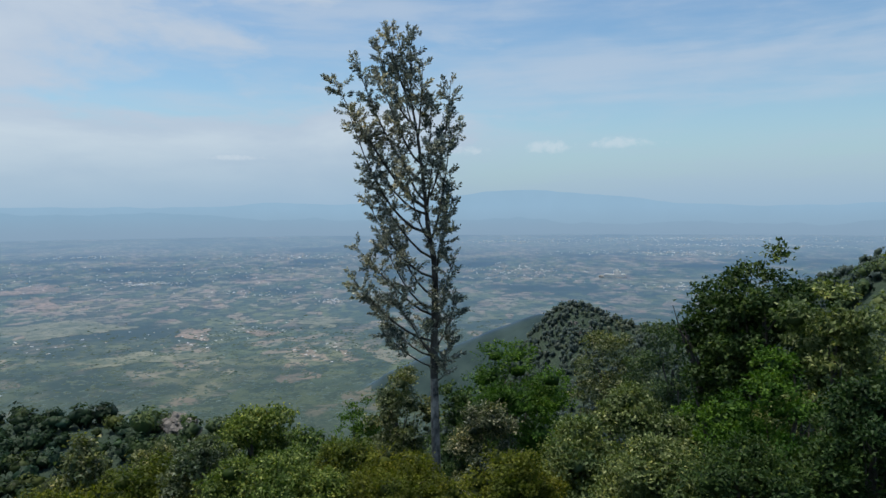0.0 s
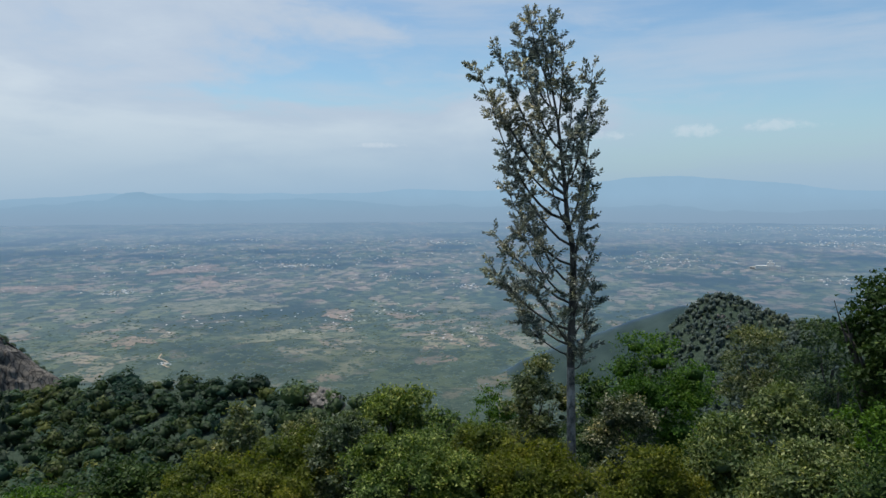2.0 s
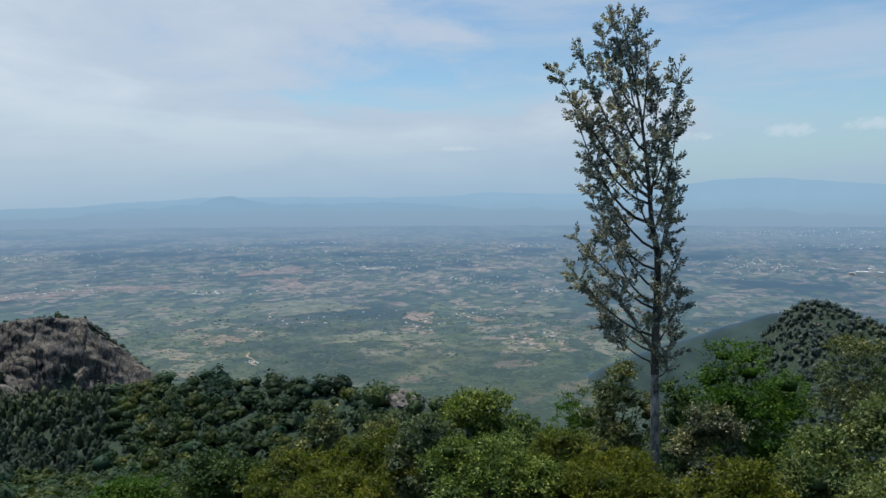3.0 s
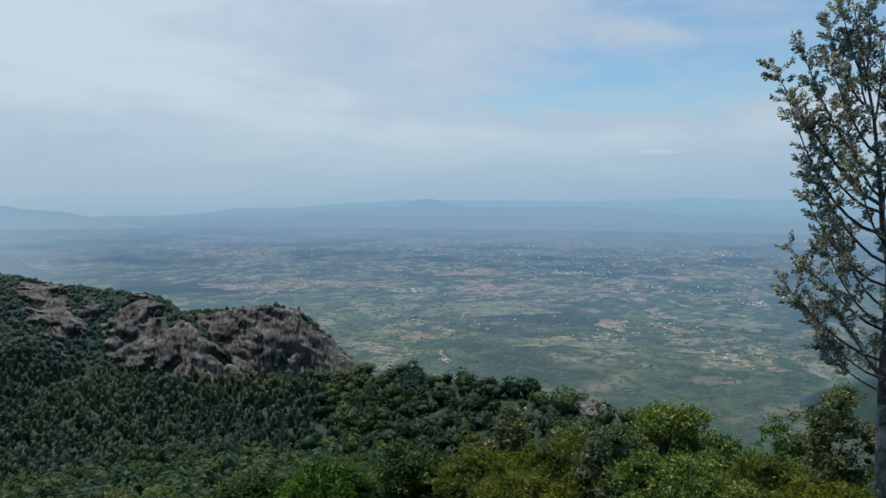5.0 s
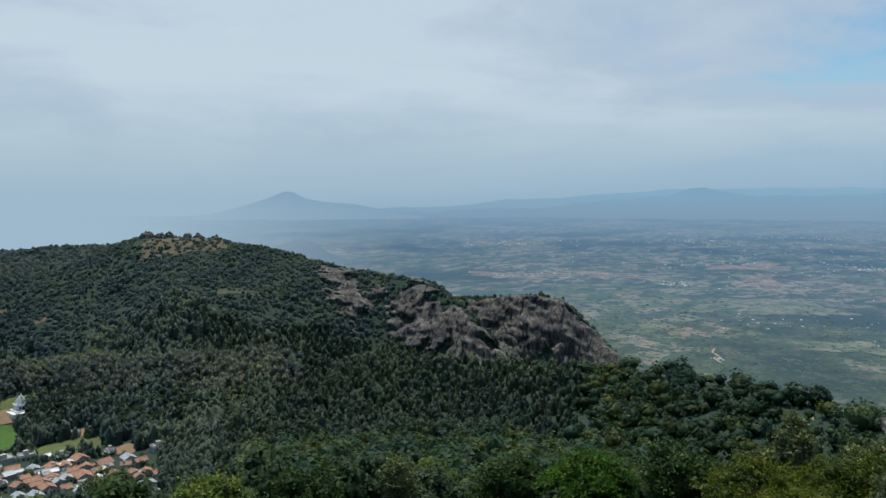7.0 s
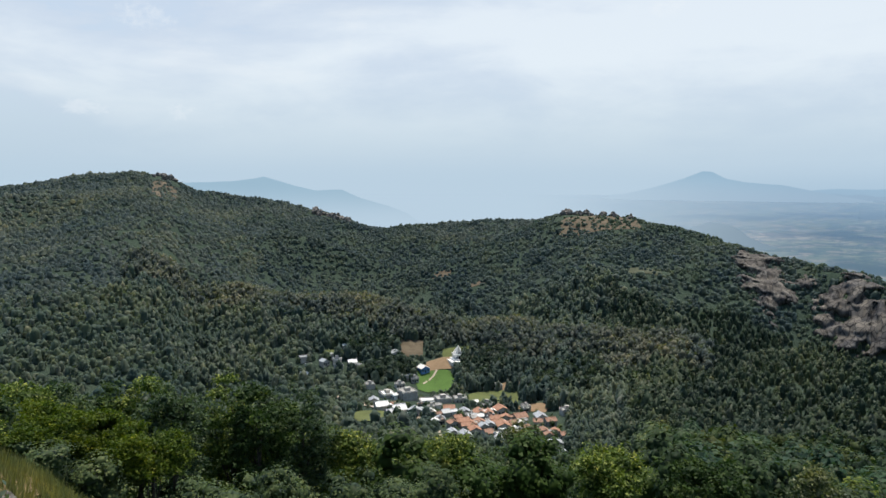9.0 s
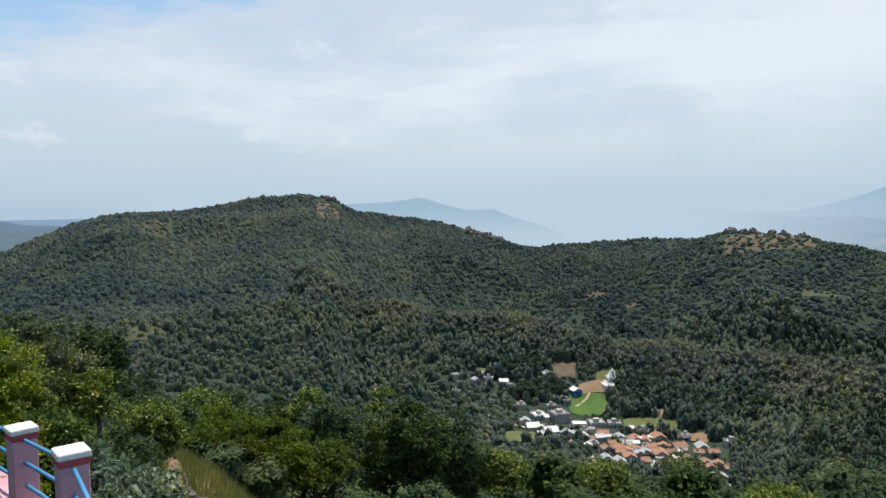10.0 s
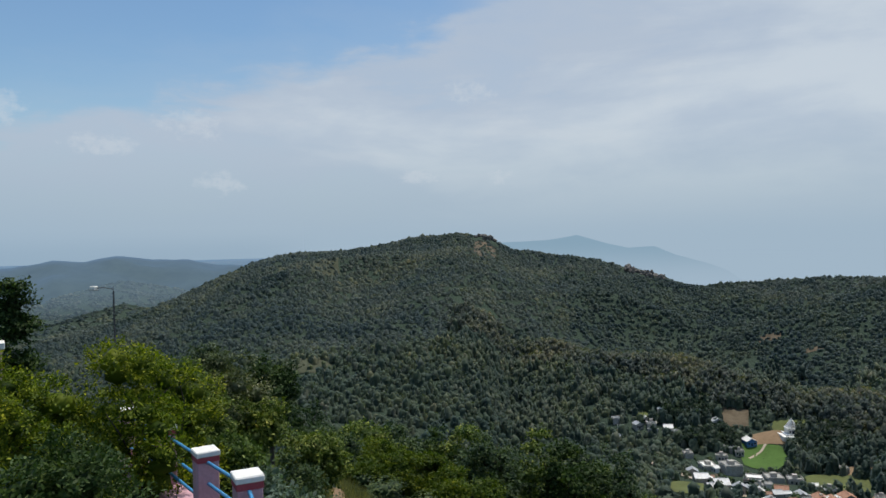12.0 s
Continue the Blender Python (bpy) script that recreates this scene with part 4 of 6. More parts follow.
def dome_template(g, count, tall):
    """A round bushy crown seen from afar: a lumpy dome set with leaf tufts that lie along it."""
    ring = np.arange(6) / 6 * 2 * np.pi
    rows = [np.stack([q * np.cos(ring + o) * k, q * np.sin(ring + o) * k, np.full(6, tall * z)], -1) for q, z, o, k in ((0.92, 0.10, 0.0, g.uniform(0.8, 1.15, 6)), (0.72, 0.66, 0.5, g.uniform(0.6, 1.25, 6)))]
    heart = np.concatenate(rows + [[(0.15 * g.normal(), 0.15 * g.normal(), tall * 0.95)]])
    heart[:, 2] *= g.uniform(0.8, 1.15, len(heart))
    hf = []
    for i in range(6):
        a, b = i, (i + 1) % 6
        hf += [(a, b, b + 6), (a, b + 6, a + 6)]
    hf = np.array(hf + [(6 + i, 6 + (i + 1) % 6, 12) for i in range(6)])
    way = unit(g, count)
    way[:, 2] = np.abs(way[:, 2])
    c = way * [0.9, 0.9, tall * 0.95] * g.uniform(0.9, 1.12, (count, 1))
    nrm = way * 0.8 + unit(g, count) * 0.5 + [0, 0, 0.3]
    nrm /= np.linalg.norm(nrm, axis=1)[:, None]
    a = np.cross(nrm, unit(g, count))
    a /= np.linalg.norm(a, axis=1)[:, None]
    b = np.cross(nrm, a)
    s = g.uniform(0.20, 0.42, (count, 1))
    v = np.stack([c + a * s, c - a * s * 0.6 + b * s, c - a * s * 0.5 - b * s], 1).reshape(-1, 3)
    return np.concatenate([v, heart]), np.concatenate([np.arange(count * 3).reshape(-1, 3), hf + count * 3]), np.zeros(count * 3 + 13)


def plant(name, az, r, radius, tall, count, mat, seed, label, gap=0.18, kinds=10, form=None, vary=0.27):
    """A wood as one object: trees at (az, r) with crown radii, and the crown's height in radii."""
    g = np.random.default_rng(seed)
    z = land(az, r)
    p = np.stack([-np.sin(np.radians(az)) * r, np.cos(np.radians(az)) * r, EYE.z + z - 0.3], -1)
    vs, fs, ts, n = [], [], [], 0
    pick = g.integers(0, kinds, len(az))
    for k in range(kinds):
        tv, tf, deep = form(g, count, tall) if form else crown_template(g, count, tall, gap)
        q = np.where(pick == k)[0]
        if not len(q):
            continue
        a = g.uniform(0, 2 * np.pi, len(q))
        ca, sa = np.cos(a)[:, None], np.sin(a)[:, None]
        s = radius[q][:, None]
        hz = g.uniform(1 - vary, 1 + vary, len(q))[:, None]
        x = (tv[None, :, 0] * ca - tv[None, :, 1] * sa) * s + p[q, 0:1]
        y = (tv[None, :, 0] * sa + tv[None, :, 1] * ca) * s + p[q, 1:2]
        zz = tv[None, :, 2] * s * hz + p[q, 2:3]
        vs.append(np.stack([x, y, zz], -1).reshape(-1, 3))
        fs.append((tf[None] + (np.arange(len(q)) * len(tv))[:, None, None] + n).reshape(-1, 3))
        t = np.clip(0.5 + 0.17 * g.normal(size=len(q)) + 0.20 * fbm(p[q, 0] / 45, p[q, 1] / 45, 3, 23), 0, 1)
        # inner lumps get a darker tint that paints the shade inside the crown
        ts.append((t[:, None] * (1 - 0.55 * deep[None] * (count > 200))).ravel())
        n += len(q) * len(tv)
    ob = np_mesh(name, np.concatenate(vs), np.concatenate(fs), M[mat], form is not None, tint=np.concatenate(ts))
    return tagged(ob, label, "forest", kind="stuff")


def scatter(g, az0, az1, r0, r1, spacing):
    n = int(0.5 * radians(az1 - az0) * (r1 * r1 - r0 * r0) / spacing ** 2)
    return g.uniform(az0, az1, n), np.sqrt(g.uniform(r0 * r0, r1 * r1, n))


def bare_rock(az, r, z):
    m = np.zeros(len(az), bool)
    for a0, a1, r0, r1, depth, seed, keep in ROCKS:
        m |= (az > a0) & (az < a1) & (r > r0) & (r < r1) & (keep(az, r, z) > 0.1)
    return m


def seen_from_eye(az, r, tall=7.0):
    """True where a tree top rises above all nearer ground, so that it can be seen from the eye."""
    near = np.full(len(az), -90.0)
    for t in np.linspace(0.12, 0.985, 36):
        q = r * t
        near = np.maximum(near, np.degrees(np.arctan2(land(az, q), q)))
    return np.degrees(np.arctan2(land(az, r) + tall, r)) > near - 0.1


def build_forest():
    g = np.random.default_rng(21)
    bald = [(69.3, 76.2, 860, 905), (92.4, 95.4, 1012, 1060), (104.9, 106.9, 1030, 1085)]
    zones = [q[:4] for q in CLEAR]

    def keep(az, r, extra=0.0):
        z = land(az, r)
        e = np.degrees(np.arctan2(z, r))
        thin = (e > -12) & (g.random(len(az)) < 0.45)
        m = (~inside(az, e, zones, 0.1, 0.05) | thin) & ~inside(az, e, VILLAGE) & (z > plain_level(r) + 14) & (~bare_rock(az, r, z) | (g.random(len(az)) < 0.30))
        m &= ~inside(az, r, bald)
        # trees hidden from the eye are left out
        k = np.where(m)[0]
        m[k] = seen_from_eye(az[k], r[k])
        return m
    def in_gum(az, r):
        n = fbm(az / 3, r / 50, 3, 19)
        az, r = az + 2.2 * n * (az > 66), r + 45 * n * (az > 66)
        return ((az > 42) & (az < 83.5) & (r > 290) & (r < 640)) | ((az > 84) & (az < 108) & (r > 540) & (r < 720))
    # near slopes, broad crowns
    az, r = scatter(g, -36, 146, 64, 125, 6.4)
    m = keep(az, r)
    # slopes under cloud, whose shadow is painted by darker leaf colours
    def shady(a, d):
        return (a + 4 * vnoise(a / 5, d / 30, 3) > 22) & (a + 4 * vnoise(a / 5, d / 30, 3) < 67)
    for side, mat, seed, label in ((~shady(az, r), "wood", 30, "leafy green trees just below the lookout"), (shady(az, r), "cloud_shade_wood", 41, "trees just below the lookout, cloud shadow put into their colour")):
        q = m & side
        plant("forest_edge", az[q], r[q], g.uniform(2.0, 4.0, q.sum()), 1.8, 430, mat, seed, label, kinds=6)
    az, r = scatter(g, 82, 121, 37, 66, 4.2)
    plant("forest_understory", az, r, g.uniform(1.3, 2.3, len(az)), 2.0, 1100, "wood", 28, "dense green undergrowth below the flat-topped trees", kinds=6)
    az, r = scatter(g, -40, 148, 60, 150, 11)
    m = keep(az, r) & (~shady(az, r) | (g.random(len(az)) < 0.25))
    plant("forest_crowns", az[m], r[m], g.uniform(2.4, 4.6, m.sum()), 2.1, 700, "sunny", 29, "sunlit yellow-green crowns standing over the wood", kinds=6)
    az, r = scatter(g, -40, 148, 125, 420, 5.9)
    m = keep(az, r) & ~in_gum(az, r) & ((r < 300) | ((az > 14) & (az < 47)))
    pick = g.random(len(az))
    for side, mat, seed, label in ((~shady(az, r), "wood", 31, "dense green mixed forest on the slope below the lookout"), (shady(az, r) & (pick < 0.55), "cloud_shade_wood", 42, "dense forest on the slope, cloud shadow put into its colour"), (shady(az, r) & (pick >= 0.55) & (pick < 0.82), "blue_wood", 44, "blue-green round crowns among the dark forest"), (shady(az, r) & (pick >= 0.82), "olive_wood", 45, "olive-green broad crowns among the dark forest")):
        q = m & side
        plant("forest_near", az[q], r[q], g.uniform(2.2, 5.4, q.sum()), 1.35, 95, mat, seed, label)
    az, r = scatter(g, 0, 150, 300, 640, 4.2)
    m = keep(az, r) & ~in_gum(az, r) & (az > 47) & (vnoise(az / 2.2, r / 60, 9) > -0.85)
    plant("forest_slope", az[m], r[m], g.uniform(1.5, 3.2, m.sum()) * g.choice([0.9, 1.35], m.sum(), p=[0.8, 0.2]), 2.3, 15, "gum", 32, "mixed forest round the village", form=dome_template)
    az, r = scatter(g, 18, 110, 240, 720, 3.4)
    m = keep(az, r) & in_gum(az, r)
    tall = np.where((az > 66) & (np.degrees(np.arctan2(land(az, r), r)) > -18.0), 1.55, 1.0)
    belt = (az > 64) & (np.abs(r - crest(MID, az, 0)[1] + 12) + 14 * vnoise(az / 1.5, r / 25, 6) < 34)
    plant("plantation", az[m & belt], r[m & belt], g.uniform(1.3, 2.4, (m & belt).sum()) * 1.4, 3.4, 18, "pale_gum", 47, "belt of pale dusty gum trees along the rise", form=plume_template, vary=0.2)
    m = m & ~belt
    # the eastern part takes a darker gum, cloud shadow put into the colour
    for side, mat, seed, label in ((az + 3 * vnoise(az / 4, r / 60, 2) > 70.5, "gum", 33, "plantation of slim grey-green gum trees"), (az + 3 * vnoise(az / 4, r / 60, 2) <= 70.5, "dark_gum", 43, "plantation of slim gum trees, cloud shadow put into its colour")):
        q = m & side
        plant("plantation", az[q], r[q], g.uniform(1.2, 2.3, q.sum()) * tall[q], 3.3, 20, mat, seed, label, form=dome_template, vary=0.25)
    az, r = scatter(g, 36, 150, 620, 1180, 3.9)
    z = land(az, r)
    m = keep(az, r) & ~in_gum(az, r) & (z > -150)
    n = fbm(az / 5, r / 120, 3, 4)
    # western hills take the greyer leaves, painting in haze that grows with distance
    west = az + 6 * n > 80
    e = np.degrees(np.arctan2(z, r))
    # deep: a band of slope, and random stands, with shade painted into the leaves
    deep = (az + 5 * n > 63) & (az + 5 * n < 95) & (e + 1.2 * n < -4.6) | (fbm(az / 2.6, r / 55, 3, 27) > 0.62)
    for side, mat, seed, label in ((~west & ~deep, "scrub", 34, "forest and scrub over the rocky far hillsides"), (deep, "fold_shade_wood", 46, "forest in the folds of the hills, shade put into its colour"), (west & ~deep, "hazed_scrub", 38, "forest over the wooded summit, haze put into its grey-green")):
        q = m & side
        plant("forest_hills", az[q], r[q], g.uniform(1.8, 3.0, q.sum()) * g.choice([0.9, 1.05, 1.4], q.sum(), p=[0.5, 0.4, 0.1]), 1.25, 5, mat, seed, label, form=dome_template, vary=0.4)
    az, r = scatter(g, -42, 2, 290, 560, 2.9)
    m = keep(az, r)
    plant("forest_knoll", az[m], r[m], g.uniform(1.2, 2.3, m.sum()), 2.1, 6, "hazed_scrub", 35, "forest over the knoll and the foothill ridge", form=plume_template)
    # tall close-planted groves round the village clearings
    for a0, a1, e0, e1, seed in GROVES:
        mid = (a0 + a1) / 2
        r0, r1 = ground_at(mid, e0), ground_at(mid, e1)
        az, r = scatter(g, a0, a1, r0, r1, 3.3)
        z = land(az, r)
        q = ~inside(az, np.degrees(np.arctan2(z, r)), zones) & (((az - mid) / (a1 - a0) * 2) ** 4 + ((r - (r0 + r1) / 2) / (r1 - r0) * 2) ** 4 < 1 + 0.4 * vnoise(az * 1.5, r / 8, seed))
        plant("grove", az[q], r[q], g.uniform(2.0, 3.0, q.sum()), 3.6, 46, "dark_gum", seed, "dense grove of tall gum trees by the village", form=plume_template, vary=0.16)
    # bald hilltop and skyline: few bushes
    az, r = scatter(g, 69.3, 76.2, 840, 905, 10)
    plant("hilltop_bushes", az, r, g.uniform(0.8, 2.2, len(az)), 1.4, 26, "scrub", 37, "low bushes on the bald hilltop")
    az, r = scatter(g, 116, 152, 1180, 1790, 10.5)
    q = seen_from_eye(az, r)
    plant("forest_low_ridge", az[q], r[q], g.uniform(3.5, 6.5, q.sum()), 0.6, 4, "hazed_scrub", 36, "dim woods on the low ridge behind", form=dome_template)
    # hedges and groves of the plain: low rounded mounds
    az, r = scatter(g, -36, 60, 700, 1500, 14)
    m = (land(az, r) < plain_level(r) + 6) & (fbm(az / 3.5, r / 160, 4, 77) + 0.9 * vnoise(az / 0.7, r / 45, 12) > 0.25) & (g.random(len(az)) < (1550 - r) / 500)
    near_az, near_r = scatter(g, -4, 46, 700, 1350, 9.5)
    k = (land(near_az, near_r) < plain_level(near_r) + 8) & (g.random(len(near_az)) < (1400 - near_r) / 420)
    az, r = np.concatenate([az[m], near_az[k]]), np.concatenate([r[m], near_r[k]])
    ring = np.arange(5) / 5 * 2 * np.pi
    dome = np.concatenate([np.stack([np.cos(ring), np.sin(ring), 0 * ring], -1), [(0, 0, 1.0)]])
    df = np.array([(i, (i + 1) % 5, 5) for i in range(5)])
    s = np.stack([g.uniform(2.5, 8, len(az)), g.uniform(1.6, 4, len(az)), g.uniform(1.0, 2.2, len(az))], -1) * (0.5 + r / 3000)[:, None]
    t = g.normal(0.4, 0.5, len(az))
    q = dome[None] * s[:, None] * (1 + 0.25 * g.normal(size=(len(az), 6, 1)))
    x = q[..., 0] * np.cos(t)[:, None] - q[..., 1] * np.sin(t)[:, None] - (np.sin(np.radians(az)) * r)[:, None]
    y = q[..., 0] * np.sin(t)[:, None] + q[..., 1] * np.cos(t)[:, None] + (np.cos(np.radians(az)) * r)[:, None]
    v = np.stack([x, y, q[..., 2] + (EYE.z + land(az, r))[:, None] - 0.3], -1).reshape(-1, 3)
    f = (df[None] + (np.arange(len(az)) * 6)[:, None, None]).reshape(-1, 3)
    tagged(np_mesh("plain_trees", v, f, M["grove"], True), "hedges and groves between the fields of the plain", "trees", kind="stuff")


build_forest()


# ---- far mountains ----
def range_of_hills(name, keys, r, colour, top, rough, seed, label, step=0.25, low=40, high=260, foot=-4, dim=None, dim_az=(66, 80)):
    k = sorted(keys)
    az = np.arange(k[0][0], k[-1][0] + 0.01, step)
    el = np.interp(az, [p[0] for p in k], [p[1] for p in k])
    el = el + rough * fbm(az / 4, az * 0 + seed, 4, seed)
    rows = []
    for t in np.linspace(0, 1, 9):
        d = r - 260 * (1 - t) + 40 * vnoise(az / 2, az * 0 + t * 4, seed)
        zt = EYE.z + r * np.tan(np.radians(el))
        z = foot + (zt - foot) * (t ** 1.4)
        rows.append(np.stack([-np.sin(np.radians(az)) * d, np.cos(np.radians(az)) * d, z], -1))
    back = rows[-1].copy()
    back[:, :2] *= (r + 120) / r
    back[:, 2] = foot
    rows.append(back)
    v = np.stack(rows, 1).reshape(-1, 3)
    n, m = len(az), len(rows)
    i = (np.arange(n - 1)[:, None] * m + np.arange(m - 1)[None]).ravel()
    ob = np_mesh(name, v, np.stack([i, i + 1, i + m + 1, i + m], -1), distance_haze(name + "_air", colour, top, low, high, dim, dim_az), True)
    return tagged(ob, label, "mountains", kind="structure")


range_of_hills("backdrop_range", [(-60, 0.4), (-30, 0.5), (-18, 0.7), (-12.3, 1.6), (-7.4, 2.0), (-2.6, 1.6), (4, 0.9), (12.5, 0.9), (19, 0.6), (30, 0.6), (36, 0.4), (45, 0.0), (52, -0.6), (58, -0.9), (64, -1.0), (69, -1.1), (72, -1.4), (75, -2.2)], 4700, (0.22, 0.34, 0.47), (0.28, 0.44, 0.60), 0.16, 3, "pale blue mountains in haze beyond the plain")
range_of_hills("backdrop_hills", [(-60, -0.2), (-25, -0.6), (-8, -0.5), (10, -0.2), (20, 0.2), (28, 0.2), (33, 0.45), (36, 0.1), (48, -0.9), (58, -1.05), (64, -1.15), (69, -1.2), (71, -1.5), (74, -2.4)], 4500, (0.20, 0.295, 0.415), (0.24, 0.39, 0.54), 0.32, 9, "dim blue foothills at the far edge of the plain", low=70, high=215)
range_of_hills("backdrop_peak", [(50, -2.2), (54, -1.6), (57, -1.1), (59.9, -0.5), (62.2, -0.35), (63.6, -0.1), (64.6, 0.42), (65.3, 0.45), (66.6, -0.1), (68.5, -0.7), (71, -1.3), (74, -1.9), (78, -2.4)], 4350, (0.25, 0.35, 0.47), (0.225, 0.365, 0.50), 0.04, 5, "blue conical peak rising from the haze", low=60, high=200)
# set near, before the haze sheet, to look right from the eye
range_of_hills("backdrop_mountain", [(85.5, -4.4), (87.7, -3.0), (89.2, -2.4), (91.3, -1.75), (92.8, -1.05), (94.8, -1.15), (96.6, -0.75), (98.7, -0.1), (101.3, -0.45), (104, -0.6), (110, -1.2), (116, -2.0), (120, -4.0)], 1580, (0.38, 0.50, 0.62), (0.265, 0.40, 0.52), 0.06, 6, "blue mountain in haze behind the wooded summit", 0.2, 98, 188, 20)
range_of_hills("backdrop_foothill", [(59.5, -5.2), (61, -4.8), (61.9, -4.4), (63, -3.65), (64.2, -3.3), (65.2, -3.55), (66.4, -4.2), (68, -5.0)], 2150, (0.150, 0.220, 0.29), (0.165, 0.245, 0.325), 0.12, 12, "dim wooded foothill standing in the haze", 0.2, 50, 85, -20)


def haze_sheet(az0, az1, r, low, high, thin, colour, label):
    """An added glowing, see-through sheet that imitates far haze; thin(az, el) says how dense it is."""
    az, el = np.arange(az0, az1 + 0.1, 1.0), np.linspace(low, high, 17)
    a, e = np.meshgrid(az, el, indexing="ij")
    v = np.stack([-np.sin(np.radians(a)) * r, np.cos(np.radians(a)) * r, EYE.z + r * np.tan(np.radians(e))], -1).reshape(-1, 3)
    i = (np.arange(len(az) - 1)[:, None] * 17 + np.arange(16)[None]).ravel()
    ob = np_mesh("backdrop_haze", v, np.stack([i, i + 1, i + 18, i + 17], -1), material("glowing_haze", lambda nt: haze_sheet_build(nt, colour)), True, tint=thin(a, e).ravel())
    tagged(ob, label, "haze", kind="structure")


def step(x, a, b):
    t = np.clip((x - a) / (b - a), 0, 1)
    return t * t * (3 - 2 * t)


haze_sheet(55, 120, 1620, -9.0, 1.6, lambda a, e: step(a, 55, 79) * (1 - step(e, -1.3, 1.6)), DUST_B, "glowing see-through sheet as pale haze over the far valley")
haze_sheet(-58, 80, 2600, -3.9, 1.2, lambda a, e: 0.5 * step(e, -3.9, -1.5) * (1 - step(e, -1.3, 1.2)) * (1 - step(a, 58, 78)), (0.285, 0.41, 0.545, 1), "glowing see-through sheet as thin haze over the far plain")
haze_sheet(117, 166, 1400, -7.0, 1.0, lambda a, e: 0.34 * step(a, 117, 125) * (1 - step(a, 158, 166)) * step(e, -6.5, -3.2) * (1 - step(e, -1.2, 1.0)), (0.25, 0.37, 0.50, 1), "glowing see-through sheet as thin haze before the low ridges")


# ---- trees near the lookout ----
def limb_paths(g, top, spread, height, count, base_r):
    """Trunk and limbs of a broad tree, in its own space."""
    bend = g.normal(0, 0.04, 2) * height
    t = np.linspace(0, 1, 7)[:, None]
    trunk = np.concatenate([bend * t ** 2, t * top * 0.8], 1)
    paths = [(trunk, base_r * (1.05 - 0.75 * t[:, 0]))]
    for k in range(count):
        s = g.uniform(0.25, 0.9)
        p0 = np.array([*(bend * s ** 2), s * top * 0.8])
        a = g.uniform(0, 2 * np.pi)
        end = p0 + np.array([math.cos(a) * spread * g.uniform(0.3, 0.62), math.sin(a) * spread * g.uniform(0.3, 0.62), (top - p0[2]) * g.uniform(0.35, 0.7)])
        u = np.linspace(0, 1, 5)[:, None]
        sag = np.sin(u * np.pi) * g.normal(0, 0.08, 3) * spread
        paths.append((p0 + (end - p0) * u + sag, base_r * 0.45 * (1 - s * 0.5) * (1.0 - 0.82 * u[:, 0])))
    return paths


def broad_tree(name, az, r, el_top, half_deg, species, seed, label, leaf=0.16, leaves=5200, crown=0.6, flat=1.0, z_top=None, bark="bark", ratio=0.42, airy=0.0, squash=0.8):
    """A tree or bush whose crown's top stands at that elevation from the lookout."""
    g = np.random.default_rng(seed)
    p = at(az, r)
    top = EYE.z + r * math.tan(radians(el_top)) - p.z
    top = max(top, 1.2)
    R = r * math.tan(radians(half_deg))
    tree = thing(name, p, 0, label=label, category="bush" if name.endswith("bush") else "tree")
    v, f = tubes(limb_paths(g, top, R, top, 9, 0.019 * top + 0.015), 6)
    under(np_mesh("trunk", v, f, M[bark], True), tree)
    h = top * crown
    zc = top - h / 2
    n_lobes = 54
    lc = unit(g, n_lobes) * g.uniform(0.25, 1.0, (n_lobes, 1)) ** 0.6 * [R * 0.9, R * 0.9, h * 0.48]
    lc[:, 2] = lc[:, 2] * flat + zc
    lr = g.uniform(0.15, 0.32, n_lobes) * min(R, h * 0.75 * (0.8 / squash) ** 0.7)
    over = np.maximum(lc[:, 2] + lr * squash - top, 0)
    lc[:, 2] -= over
    # twigs at the rim of the lobes, each with a tuft of leaves that face alike
    per = 16
    tufts = leaves // per
    k = g.choice(n_lobes, tufts, p=lr ** 2 / (lr ** 2).sum())
    d = unit(g, tufts)
    d[:, 2] = np.where(g.random(tufts) < 0.72, np.abs(d[:, 2]), d[:, 2])
    rad = lr[k] * g.uniform(0.82 - airy, 1.12, tufts)
    base = lc[k] + d * rad[:, None] * [1, 1, squash]
    face = d * 0.7 + unit(g, tufts) * 0.5 + [0, 0, 0.55]
    spray = d * 0.6 + unit(g, tufts) * 0.7 + [0, 0, -0.05]
    k, d = np.repeat(k, per), np.repeat(d, per, 0)
    leaves = tufts * per
    c = np.repeat(base, per, 0) + g.normal(size=(leaves, 3)) * leaf * 0.95 * [1, 1, 0.7] + np.repeat(spray, per, 0) * g.uniform(-1.2, 1.5, (leaves, 1)) * leaf
    way = np.repeat(spray, per, 0) * 0.8 + unit(g, leaves) * 0.7 + [0, 0, -0.15]
    nrm = np.repeat(face, per, 0) + unit(g, leaves) * 0.4
    L = leaf * g.uniform(0.6, 1.35, leaves)
    near = r < 17
    v, f = leaf_cards(c, way, nrm, L * 1.15, L * 0.3) if near else leaf_blades(c, way, nrm, L, L * ratio)
    if near:
        f = np.concatenate([f[:, [0, 1, 2]], f[:, [0, 2, 3]]])
    tint = np.repeat(np.clip(0.5 + 0.13 * g.normal(size=n_lobes)[k] + np.repeat(0.16 * g.normal(size=tufts), per), 0, 1), 4 if near else 3)
    # inner lumps that close each clump, their shade put into a dark tint
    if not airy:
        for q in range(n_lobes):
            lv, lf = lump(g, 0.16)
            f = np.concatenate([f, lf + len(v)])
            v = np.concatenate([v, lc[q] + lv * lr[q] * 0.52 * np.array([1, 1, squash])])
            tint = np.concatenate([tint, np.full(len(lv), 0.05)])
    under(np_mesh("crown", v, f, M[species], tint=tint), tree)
    return tree


